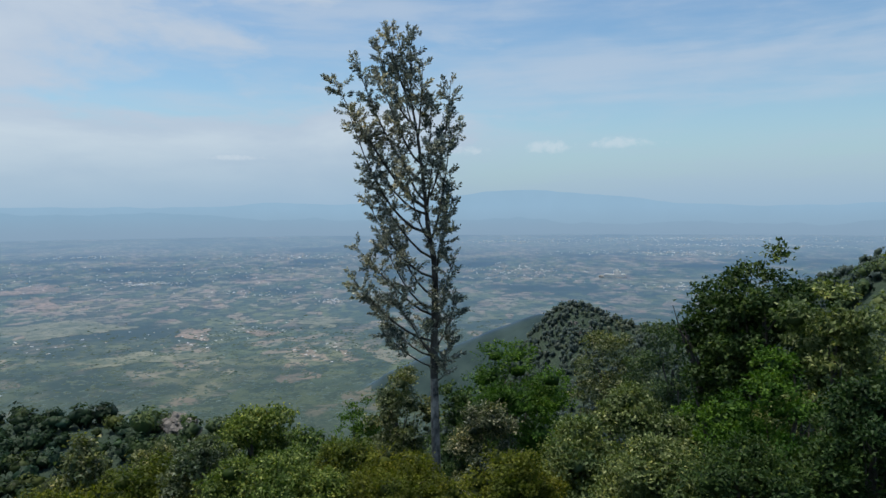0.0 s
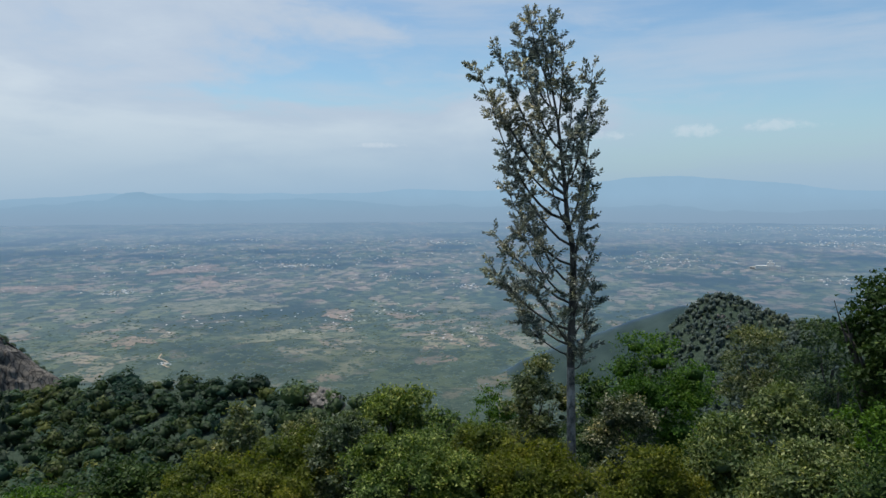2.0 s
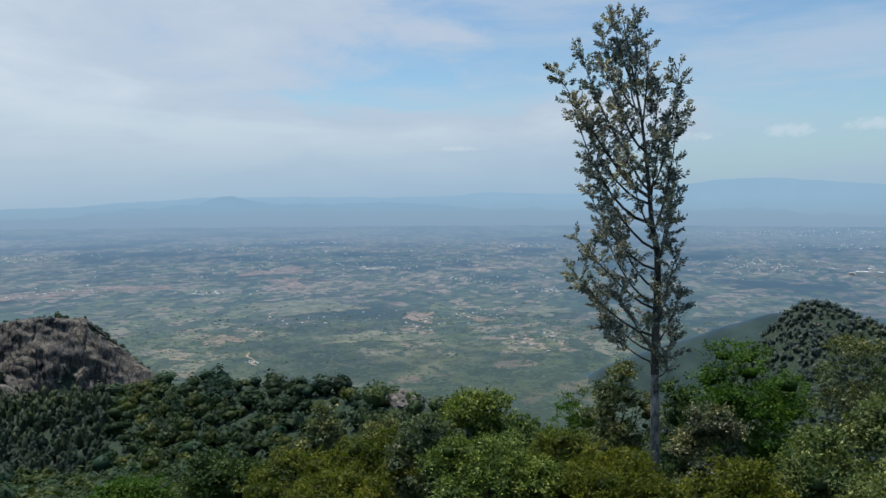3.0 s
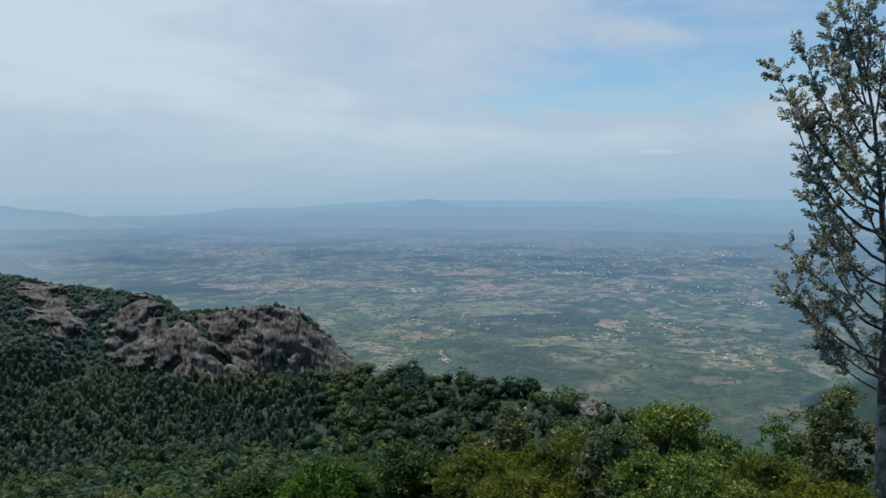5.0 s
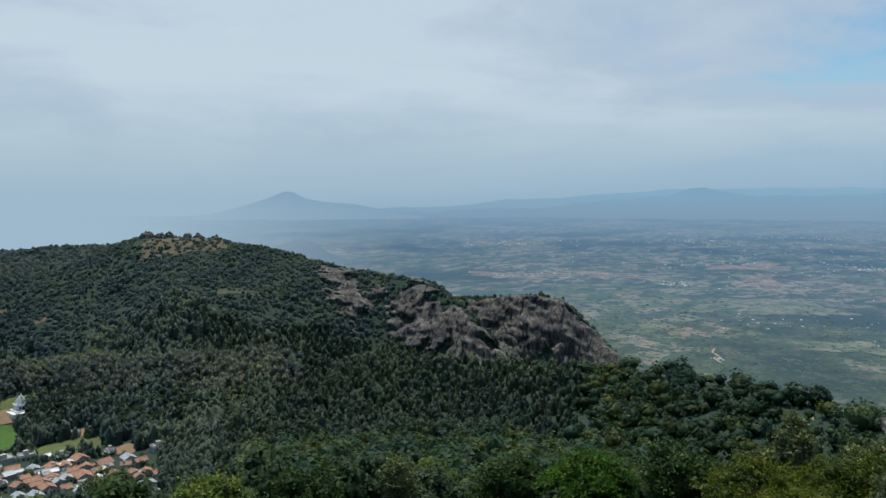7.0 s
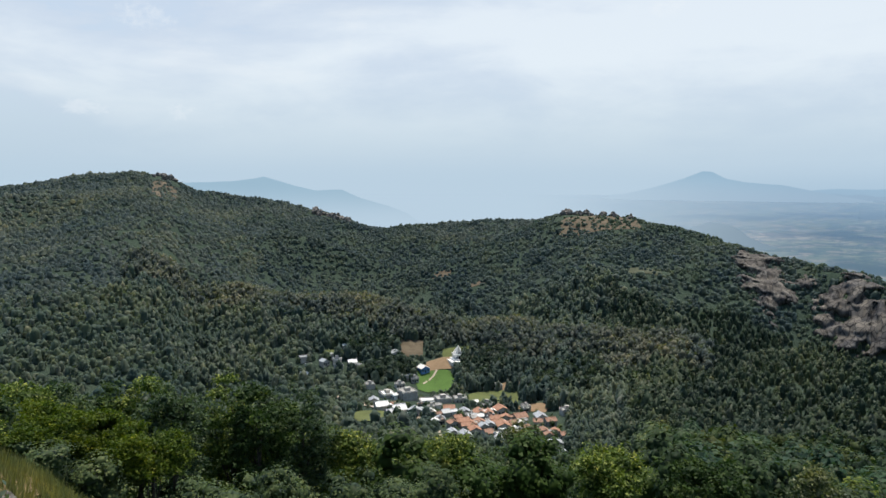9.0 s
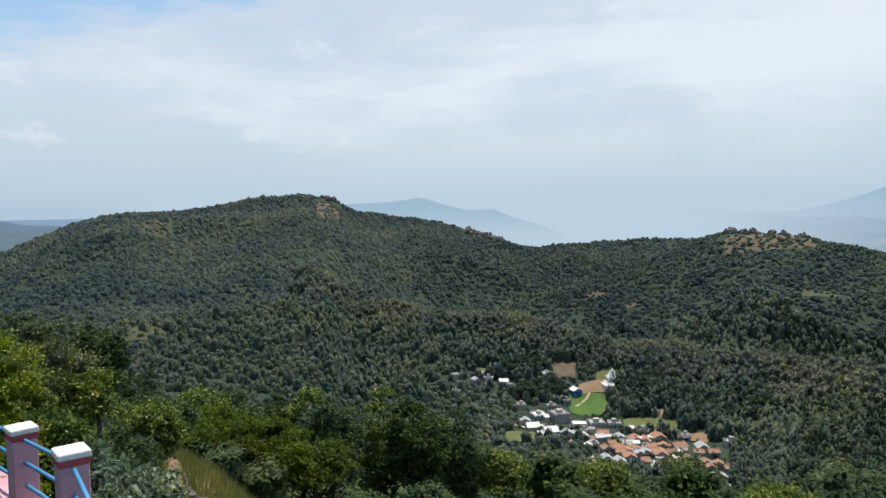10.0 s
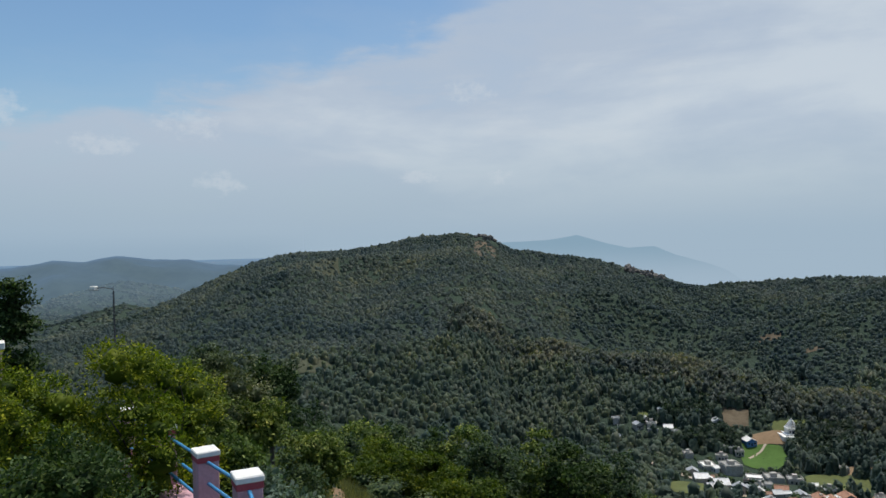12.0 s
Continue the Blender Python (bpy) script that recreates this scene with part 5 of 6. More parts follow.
NEAR = [  # kind, azimuth, distance, elevation of top, half width, leaves, leaf size, number, label
    ("bush", 14.6, 26, -13.9, 4.0, "green", 0.17, 11000, "round green bush with glossy yellow-green leaves"),
    ("bush", 10.6, 23, -15.6, 3.8, "green", 0.17, 8000, "glossy green bush beside a taller one"),
    ("bush", 18.2, 23, -16.3, 3.6, "grey", 0.16, 6500, "grey-green bush with pale tips"),
    ("bush", 13.2, 17, -18.4, 6.4, "green", 0.15, 9000, "low glossy green bush on the slope's edge"),
    ("sapling", 6.4, 33, -14.2, 2.0, "bright", 0.16, 3500, "young bright green tree between bushes"),
    ("bush", 7.0, 21, -17.2, 4.0, "olive", 0.16, 6000, "olive-green bush with feathery tips"),
    ("tree", 3.1, 31, -12.0, 3.0, "grey", 0.18, 6500, "grey-green tree behind the slim trunk"),
    ("tree", -5.8, 31, -9.9, 5.0, "bright", 0.17, 12000, "dense vivid green tree"),
    ("bush", -1.4, 26, -13.2, 2.8, "dark", 0.16, 4500, "dark leafy shrub behind the slim trunk"),
    ("bush", -4.0, 20, -14.0, 3.4, "dusty", 0.16, 6500, "dull grey shrub with pale dry leaves"),
    ("bush", -15.6, 19, -12.2, 4.4, "pale_green", 0.17, 9000, "broad bush with pale yellow-green leaves"),
    ("bush", -11.6, 16, -16.0, 4.8, "pale_green", 0.16, 9000, "rounded pale green bush on the slope's edge"),
    ("bush", -16.8, 14, -17.2, 4.6, "pale_green", 0.14, 7500, "low pale green leafy bush"),
    ("tree", -21.6, 24, -10.6, 3.6, "bright", 0.17, 7500, "vivid green tree in front of a dark one"),
    ("head", -13.5, 48, -9.1, 3.4, "grey", 0.26, 6500, "mixed grey-green tree on the slope"),
    ("head", -17.6, 42, -8.2, 3.0, "wood", 0.24, 5000, "green tree on the slope"),
    ("head", -21.4, 21, -4.6, 3.2, "dark", 0.18, 6000, "dark tree with spreading twigs"),
    ("head", -24.8, 20, -2.5, 4.2, "dark", 0.18, 9000, "tall dark tree with drooping twigs"),
    ("bush", -28.6, 18, -4.8, 5.0, "pale_green", 0.19, 9500, "tree with hanging bunches of pale green leaves"),
    ("bush", -25.2, 16, -10.0, 4.6, "bright", 0.16, 7000, "green leafy bush with tangled twigs"),
    ("bush", -31.0, 14, -9.5, 4.6, "dark", 0.16, 6500, "shaded green bush at the slope's edge"),
    ("bush", -23.0, 13, -16.5, 5.6, "dark", 0.13, 7500, "shaded dark green leafy bush"),
    ("bush", 2.2, 16, -18.6, 5.2, "olive", 0.14, 7000, "low olive-yellow fern-like bush"),
    ("bush", -5.8, 14, -18.4, 4.2, "olive", 0.13, 6000, "low olive-green bush at the slope edge"),
    ("tree", 21.4, 34, -16.0, 2.8, "grey", 0.20, 5500, "pale grey-green tree with sparse twigs"),
    ("sapling", 26.6, 42, -15.5, 1.9, "grey", 0.24, 2800, "thin shrub with dry grey seed heads"),
    ("bush", 22.4, 25, -17.6, 4.4, "olive", 0.17, 7000, "olive-yellow bush with feathery leaves"),
    ("bush", 29.0, 33, -18.6, 4.0, "olive", 0.18, 6000, "olive-brown bush with bare twigs"),
    ("bush", 25.5, 20, -20.6, 5.0, "olive", 0.16, 6500, "low olive bush with thin stems"),
    ("tree", 96.0, 62, -16.2, 2.8, "wood", 0.26, 4500, "leafy green tree among close-set neighbours"),
    ("tree", 99.6, 58, -15.6, 2.8, "dark", 0.26, 4500, "dark green tree among close-set neighbours"),
    ("tree", 101.6, 60, -15.0, 2.6, "green", 0.25, 4500, "sunlit round tree above the acacias"),
    ("tree", 105.8, 57, -14.7, 2.8, "wood", 0.25, 4500, "leafy green tree above the acacias"),
    ("tree", 108.4, 60, -14.5, 2.6, "green", 0.25, 4500, "bushy green tree above the acacias"),
    ("tree", 113.2, 58, -14.6, 2.8, "wood", 0.25, 4500, "leafy green tree behind the acacias"),
    ("tree", 116.4, 52, -14.2, 2.6, "green", 0.25, 4500, "bushy green tree behind the acacias"),
    ("bush", 118.9, 33, -14.6, 2.8, "wood", 0.22, 5000, "mixed green shrubs above the grass"),
    ("bush", 124.6, 24, -11.8, 3.0, "green", 0.18, 6000, "fresh green shrub below a dark tree"),
    ("bush", 129.4, 18, -8.4, 3.6, "green", 0.17, 8000, "fresh green leafy tree behind the railing"),
    ("bush", 125.6, 14, -14.2, 3.4, "green", 0.16, 7000, "fresh green bush behind the railing posts"),
    ("bush", 120.2, 12, -19.2, 3.2, "pale_shrub", 0.21, 5000, "pale blue-green shrub with large leaves"),
    ("bush", 122.8, 14, -16.4, 3.0, "pale_shrub", 0.21, 5000, "pale large-leaved shrub beside the railing"),
    # dark leaves at azimuth 34 to 64 paint in the cloud shadow there
    ("tree", 34.5, 52, -18.4, 3.6, "dark", 0.25, 5500, "leafy green tree on the slope"),
    ("tree", 41.0, 56, -19.5, 3.6, "bright", 0.25, 5000, "yellow-green tree on the slope"),
    ("tree", 47.5, 60, -20.2, 3.2, "dark", 0.25, 4500, "leafy green tree on the slope"),
    ("sapling", 56.5, 58, -20.0, 2.0, "grey", 0.25, 2200, "grey-green sapling with pale tops"),
    ("tree", 64.0, 56, -20.8, 3.4, "dark", 0.25, 4500, "leafy green tree on the slope"),
    ("tree", 71.5, 52, -20.6, 3.0, "green", 0.25, 4500, "bushy green tree below the village"),
    ("tree", 78.2, 78, -18.7, 1.9, "grey", 0.30, 3200, "tall pale grey tree before the red roofs"),
    ("tree", 85.5, 66, -20.1, 3.2, "green", 0.26, 5000, "round green tree below the village"),
    ("tree", 92.5, 64, -19.6, 3.0, "green", 0.26, 5000, "round green tree below the village"),
    ("tree", 98.0, 66, -17.8, 3.2, "green", 0.26, 5000, "sunlit green tree on the slope"),
    ("tree", 104.0, 70, -16.3, 3.2, "wood", 0.26, 5000, "leafy green tree on the slope"),
    ("tree", 110.4, 62, -14.6, 2.1, "dark", 0.25, 4500, "upright dark tree on the slope"),
    ("flat_tree", 114.6, 47, -15.9, 3.4, "acacia", 0.17, 9000, "flat-topped olive-green acacia with bare trunks"),
    ("flat_tree", 111.0, 50, -16.8, 3.0, "acacia", 0.17, 8000, "flat-topped olive-green acacia with dark trunks"),
    ("flat_tree", 107.4, 45, -18.2, 3.0, "acacia", 0.17, 7000, "flat-topped olive-green acacia beside bushes"),
    ("flat_tree", 116.6, 45, -17.0, 2.0, "acacia", 0.17, 6000, "flat-topped olive-green acacia at the grass edge"),
    ("bush", 119.7, 25, -14.4, 2.4, "green", 0.18, 6000, "pale green shrub with large leaves"),
    ("bush", 120.6, 18, -15.8, 2.8, "wood", 0.16, 5500, "large-leaved pale shrub beside the railing"),
    ("tree", 127.0, 22, -7.9, 3.6, "grey", 0.14, 8500, "grey-green thorny tree behind the railing"),
    ("tree", 122.8, 31, -8.7, 2.4, "dark", 0.18, 6500, "dark tree with dry brown patches"),
    ("bush", 120.0, 37, -12.0, 1.9, "dark", 0.18, 3500, "dark conical bush among paler shrubs"),
    ("bush", 132.6, 13.6, -7.0, 7.2, "lime", 0.12, 20000, "lime-yellow leafy tree behind the railing posts"),
    ("bush", 140.0, 14.0, -6.7, 7.0, "lime", 0.12, 18000, "sunlit lime-yellow tree beside the steps"),
    # shade under the lime crowns is put into these two bushes' dark leaves
    ("bush", 137.6, 9.2, -13.6, 6.2, "dark", 0.11, 11000, "shaded dark green lower branches over the railing"),
    ("bush", 137.2, 6.2, -15.0, 6.6, "dark", 0.085, 11000, "shaded green leafy branches hanging over the railing"),
    ("tree", 140.6, 25, -1.9, 2.4, "dark", 0.17, 5500, "dark tree beyond the steps"),
    ("tree", 145.0, 15, -4.0, 4.5, "lime", 0.12, 7000, "lime-green tree beside the steps"),
]
for k, (kind, az, r, el, half, sp, leaf, count, label) in enumerate(NEAR):
    if kind == "flat_tree":
        broad_tree("tree", az, r, el, half, sp, 300 + k, label, leaf * 0.95, count * 2, 0.42, 0.8, bark="bark", squash=0.24)
    elif kind == "head":
        broad_tree("tree", az, r, el, half, sp, 300 + k, label, leaf * 0.6, count * 2, 0.5, airy=0.16)
    else:
        broad_tree("tree" if kind != "bush" else "bush", az, r, el, half, sp, 300 + k, label, leaf * (0.48 if r < 22 else 0.62 if r < 40 else 0.95), int(count * (2.9 if r < 22 and az < 60 else 2.0)), 0.9 if kind == "bush" else 0.72, airy=0.2 if kind == "sapling" else 0.0)


# ---- the slim silver oak ----
def silver_oak():
    g = np.random.default_rng(77)
    R0 = 18.0
    foot = at(0.3, R0)
    tree = thing("silver_oak", foot, 0, label="tall slim silver oak with sparse grey-green foliage", category="tree")
    across, away = np.array([-math.cos(0.0), 0, 0.0]), np.array([0, 1.0, 0])

    def spot(az, el, depth=0.0):
        """A point of the tree, in its own space, by azimuth and elevation from the lookout."""
        d = R0 + depth
        return np.array([-math.sin(radians(az)) * d - foot.x, math.cos(radians(az)) * d - foot.y, EYE.z + d * math.tan(radians(el)) - foot.z])
    keys = [(0.3, -21.6), (0.45, -15), (0.5, -11.1), (0.35, -6), (0.4, -3.6), (0.85, -1.5), (1.15, 2), (1.7, 6.5), (2.4, 10), (3.2, 14.0)]
    pts = [np.array([0, 0, -0.3])] + [spot(a, e) for a, e in keys]
    s = np.linspace(0, len(pts) - 1, 40)
    trunk = np.stack([np.interp(s, np.arange(len(pts)), [p[i] for p in pts]) for i in range(3)], -1)
    rad = np.interp(s / s[-1], [0, 0.25, 0.5, 0.8, 1], [0.125, 0.10, 0.075, 0.032, 0.009])
    v, f = tubes([(trunk[:11], rad[:11])], 9)
    low = under(np_mesh("trunk", v, f, M["bark_pale"], True), tree, "pale rough lower trunk")
    v, f = tubes([(trunk[10:], rad[10:])], 9)
    under(np_mesh("stem", v, f, M["bark"], True), low, "dark upper stem")

    def on_trunk(z):
        return np.array([np.interp(z, trunk[:, 2], trunk[:, i]) for i in range(3)])
    # main boughs: end azimuth, end elevation, depth, height of the fork (elevation)
    ends = [(8.1, 10.2, 0.2, 0.5), (7, 8, -0.4, -1.5), (6.3, 11.5, 0.5, 2.5), (-0.98, 10.3, -0.2, 1), (-1.04, 7, 0.4, -2), (6.9, -4.9, -0.3, -10), (6.5, -2.6, 0.4, -8),
            (-1.16, -6.8, 0.2, -10.5), (-1.04, -3.5, -0.5, -9), (4.7, -9.3, 0.3, -12), (-0.73, -9, 0.6, -12.2), (5.9, 3.5, 0.6, -3.5), (5.6, 1, -0.7, -5), (-0.67, 2.8, 0.5, -4), (-0.54, 0.2, -0.6, -5.5),
            (5.8, 6.2, 0.1, 0), (4.8, 13.1, 0.2, 7), (3.9, 14.1, -0.2, 9), (2.2, 13.7, 0.3, 9), (1.2, 12.1, -0.3, 6), (0.51, 9, 0.5, 3), (4.6, 10.6, -0.6, 4), (0.2, 5.6, -0.8, 0), (3.6, 7.5, 0.9, 1), (3.8, -0.5, 1, -6.5), (3.6, -6.5, -0.9, -11), (5.2, -7, 0.7, -11.2), (-0.36, -11.2, -0.2, -13), (2.8, 3.8, -1, -2), (2.6, 11.5, 0.7, 6.5), (4.4, -2.2, -1, -7.5), (1.2, -8.4, 1, -11.6)]
    boughs, sprigs = [], []
    for a, e, dp, fork in ends:
        paths = []
        p1 = spot(a, e, dp)
        p0 = on_trunk(spot(0.5, fork)[2])
        u = np.linspace(0, 1, 9)[:, None]
        side = p1 - p0
        # boughs leave outwards, then sweep upwards
        path = p0 + np.concatenate([side[None, :2] * u ** 0.8, side[None, 2:] * u ** 1.25], 1) + np.sin(u * np.pi) * g.normal(0, 0.06, 3)
        ln = np.linalg.norm(side)
        paths.append((path, 0.030 * (0.5 + ln / 4) * (1 - 0.85 * u[:, 0])))
        for k in range(int(8 + ln * 9)):
            t = g.uniform(0.22, 1.0) ** 0.75
            q = np.array([np.interp(t, u[:, 0], path[:, i]) for i in range(3)])
            w = unit(g, 1)[0] * [1, 1, 0.6] + [0, 0, 0.35] + 0.4 * side / ln
            w /= np.linalg.norm(w)
            tip = q + w * g.uniform(0.14, 0.48) * (1.1 - 0.4 * t)
            if k % 2:
                paths.append((np.stack([q, (q + tip) / 2 + [0, 0, 0.02], tip]), np.array([0.007, 0.005, 0.003])))
            sprigs.append((tip, w))
        boughs.append(paths)
    for k in range(46):
        z = spot(0.5, float(g.uniform(-11.5, 13.0)))[2]
        q = on_trunk(z)
        w = unit(g, 1)[0] * [1, 1, 0.3] + [0, 0, 0.5]
        sprigs.append((q + w * g.uniform(0.15, 0.45), w / np.linalg.norm(w)))
    for paths in boughs:
        v, f = tubes(paths, 5)
        under(np_mesh("branch", v, f, M["bark"], True), tree)
    C, D, N, L, T = [], [], [], [], []
    for tip, w in sprigs:
        # a feathery spray: blades on both sides of a short axis
        n = 50
        t = g.uniform(-0.22, 0.16, (n, 1))
        off = unit(g, n)
        off -= (off @ w)[:, None] * w
        C.append(tip + w * t + off * 0.012)
        D.append(w[None] * 0.75 + off * g.uniform(0.5, 1.1, (n, 1)) + [0, 0, -0.1]), N.append(unit(g, n) + [0, 0, 0.6])
        L.append(g.uniform(0.055, 0.135, n) * (1 - np.abs(t[:, 0]) * 1.6)), T.append(np.full(n, np.clip(0.5 + 0.2 * g.normal(), 0, 1)))
    C, D, N, L, T = (np.concatenate(q) for q in (C, D, N, L, T))
    v, f = leaf_cards(C, D, N, L, L * 0.21)
    under(np_mesh("foliage", v, f, M["silver"], tint=np.repeat(T, 4)), tree, "feathery grey-green leaf sprays")


silver_oak()


# ---- dry grass on the slope beside the steps ----
def dry_grass():
    g = np.random.default_rng(91)
    n = 5200
    az, r = g.uniform(108, 120.5, n), g.uniform(17, 36, n)
    keep = vnoise(az / 1.4, r / 3.0, 6) > -0.25
    az, r = az[keep], r[keep]
    n = len(az)
    c = np.stack([-np.sin(np.radians(az)) * r, np.cos(np.radians(az)) * r, EYE.z + land(az, r) - 0.03], -1)
    c, n = np.repeat(c, 7, 0) + g.normal(0, 0.07, (n * 7, 3)) * [1, 1, 0], n * 7
    d = unit(g, n) * 0.35 + [0, 0, 1]
    L = g.uniform(0.25, 0.75, n)
    v, f = leaf_blades(c, d, unit(g, n) * [1, 1, 0.1], L, np.full(n, 0.014))
    tagged(np_mesh("dry_grass", v, f, M["grass"], tint=np.repeat(g.uniform(0.2, 0.9, n), 3)), "tufts of dry yellow grass on the slope", "grass", kind="stuff")


dry_grass()


# ---- the village ----
# places of houses: azimuth, elevation, width
TILED = [(84.3, -18.5, 6.8), (81.8, -18.8, 7.5), (80.1, -18.5, 8.2), (80.6, -19.2, 6.8), (83.2, -19.5, 8.2), (82.5, -19.7, 6.8), (81.8, -19.5, 6.8), (79.9, -19.7, 8.2), (82.2, -20.1, 7.5), (83.6, -19.2, 5.5), (79.7, -19.1, 6.1), (75.7, -20.0, 5.5), (81.1, -18.8, 6.1), (82.9, -19.8, 6.1), (80.7, -19.5, 5.7)]
OLD_TILED = [(78.6, -19.0, 8.2), (81.1, -20.3, 6.8), (76.6, -20.0, 6.1), (84.0, -19.6, 6.1), (79.1, -19.5, 6.1), (77.8, -19.9, 6.1), (76.2, -20.3, 5.5), (77.1, -19.3, 5.5), (76.1, -19.2, 6.1), (75.0, -20.2, 5.5)]
FLAT = [(87.8, -16.0, 5.5), (87.1, -16.2, 4.8), (90.7, -16.6, 6.8), (89.3, -17.3, 10.2), (87.7, -17.5, 10.9), (88.3, -16.6, 6.1), (86.1, -17.9, 8.9), (84.8, -17.7, 9.5), (83.4, -17.7, 8.2), (81.2, -18.1, 6.8), (85.7, -18.4, 5.5), (80.3, -16.7, 4.8), (78.0, -17.0, 4.1), (78.1, -18.2, 5.5), (74.8, -18.3, 8.2), (80.0, -20.4, 8.2)]
TIN = [(89.8, -18.2, 8.2), (88.4, -18.5, 9.5), (87.0, -18.7, 8.2), (89.0, -18.8, 6.8), (83.0, -18.7, 6.1), (81.0, -19.7, 6.1), (83.0, -20.5, 7.5), (76.9, -18.9, 6.8), (75.6, -20.9, 8.2), (75.2, -21.5, 6.1), (85.0, -19.3, 5.5), (80.3, -20.8, 5.5), (84.6, -18.8, 6.1), (82.4, -19.1, 5.5), (81.5, -19.8, 5.5), (90.4, -17.8, 6.1), (84.0, -20.3, 5.5), (78.6, -20.4, 5.5)]
HAMLET = [(92.7, -13.5, 4.8), (95.9, -14.4, 4.8), (94.3, -14.7, 4.8), (93.3, -14.6, 5.5), (92.1, -14.9, 5.5), (95.5, -15.0, 4.1), (95.9, -15.7, 4.1), (91.6, -15.1, 4.1), (88.6, -14.2, 6.1), (93.2, -15.1, 4.8), (93.7, -14.3, 4.1)]
SHED = [(86.4, -15.4, 6.1)]


def window(parent, x, y, z, w, h, out_y):
    pane = part("window", box(x - w / 2, x + w / 2, y - 0.05, y + 0.05, z, z + h), M["pane"], parent)
    bm = box(x - w / 2 - 0.1, x + w / 2 + 0.1, y + out_y * 0.06 - 0.05, y + out_y * 0.06 + 0.05, z - 0.14, z - 0.02)
    part("sill", bm, M["concrete"], pane)
    return pane


def house(az, el, w, roof, wall, g, storeys=1, label="", pitched=True):
    r = ground_at(az, el)
    w = w * r / 400 * 0.86
    d, h = w * float(g.uniform(0.75, 1.1)), 3.0 * storeys
    turn_z = az + float(g.choice([0, 90])) + float(g.normal(18, 9))
    p = at(az, r)
    ob = thing("house", (p.x, p.y, p.z), turn_z, label=label, category="house", group="village houses")
    part("wall", box(-w / 2, w / 2, -d / 2, d / 2, -2.5, h), wall, ob)
    if pitched:
        bm = bmesh.new()
        o, k = 0.45, w * 0.26
        ys = (-d / 2 - o, d / 2 + o)
        pts = [(-w / 2 - o, h - 0.1), (0, h + k), (w / 2 + o, h - 0.1), (w / 2 + o, h + 0.12), (0, h + k + 0.22), (-w / 2 - o, h + 0.12)]
        a = [bm.verts.new((x, ys[0], z)) for x, z in pts]
        b = [bm.verts.new((x, ys[1], z)) for x, z in pts]
        bm.faces.new(a[::-1]), bm.faces.new(b)
        for i in range(6):
            bm.faces.new((a[i], a[(i + 1) % 6], b[(i + 1) % 6], b[i]))
        top = part("roof", bm, roof, ob)
        part("ridge_cap", box(-0.25, 0.25, ys[0], ys[1], h + k + 0.12, h + k + 0.34, 0.06), roof, top)
        for y in (-d / 2 + 0.1, d / 2 - 0.1):
            bm = bmesh.new()
            bm.faces.new([bm.verts.new(q) for q in ((-w / 2, y, h), (w / 2, y, h), (0, y, h + k))])
            part("gable", bm, wall, ob)
    else:
        top = part("roof", box(-w / 2 - 0.3, w / 2 + 0.3, -d / 2 - 0.3, d / 2 + 0.3, h, h + 0.22, 0.03), roof, ob)
        for x0, x1, y0, y1 in ((-w / 2, w / 2, -d / 2, -d / 2 + 0.2), (-w / 2, w / 2, d / 2 - 0.2, d / 2), (-w / 2, -w / 2 + 0.2, -d / 2 + 0.2, d / 2 - 0.2), (w / 2 - 0.2, w / 2, -d / 2 + 0.2, d / 2 - 0.2)):
            part("parapet", box(x0, x1, y0, y1, h + 0.22, h + 0.85), wall, top)
        if g.random() < 0.6:
            part("stair_head", box(-w * 0.2, w * 0.12, -d * 0.15, d * 0.2, h + 0.22, h + 2.4), wall, top)
    for s in range(storeys):
        for y in (-d / 2, d / 2):
            for x in (-w * 0.3, w * 0.3):
                window(ob, x, y, s * 3.0 + 1.0, 1.1, 1.2, math.copysign(1, y))
    part("door", box(-0.5, 0.5, -d / 2 - 0.06, -d / 2 + 0.06, 0, 2.05), M["pane"], ob)
    return ob


def build_village():
    g = np.random.default_rng(14)
    for az, el, w in TILED:
        house(az, el, w, M["tile"], M["wall"], g, 1, "small house with an orange clay tile roof")
    for az, el, w in OLD_TILED:
        house(az, el, w, M["tile_old"], M["wall"], g, 1, "small house with a weathered brown tile roof")
    for k, (az, el, w) in enumerate(FLAT):
        house(az, el, w, M["concrete"] if k % 3 else M["white"], M["wall"], g, 2 if w > 10.5 else 1, "flat-roofed concrete house with a parapet", False)
    for az, el, w in TIN:
        house(az, el, w, M["roof_tin"], M["wall"], g, 1, "low house under a pale sheet-metal roof")
    for k, (az, el, w) in enumerate(HAMLET):
        house(az, el, w, M["roof_tin"] if k % 3 else M["white"], M["wall"], g, 1, "pale hamlet house half hidden by trees", k % 2 == 0)
    for k in range(46):
        t = float(g.uniform(0, 1))
        az, el = 90.0 - 14.5 * t + float(g.normal(0, 0.7)), -17.9 - 2.2 * t + float(g.normal(0, 0.55))
        roof = [M["roof_tin"], M["tile_old"], M["concrete"], M["white"]][int(g.integers(0, 4))]
        house(az, el, float(g.uniform(2.6, 4.6)), roof, M["wall"] if k % 3 else M["white"], g, 1, "small weathered outbuilding between the houses", k % 3 != 1)
    for az, el, w in SHED:
        house(az, el, w, M["white"], M["blue_tin"], g, 1, "blue-walled shed with a white roof")


build_village()


def village_trees():
    g = np.random.default_rng(15)
    t = g.uniform(0, 1, 130)
    az, el = 91.0 - 16.5 * t + g.normal(0, 0.9, 130), -17.6 - 2.4 * t + g.normal(0, 0.8, 130)
    r = np.array([ground_at(a, e) for a, e in zip(az, el)])
    plant("village_trees", az, r, g.uniform(1.0, 2.3, 130), 1.8, 110, "wood", 39, "garden trees and shrubs between the houses")


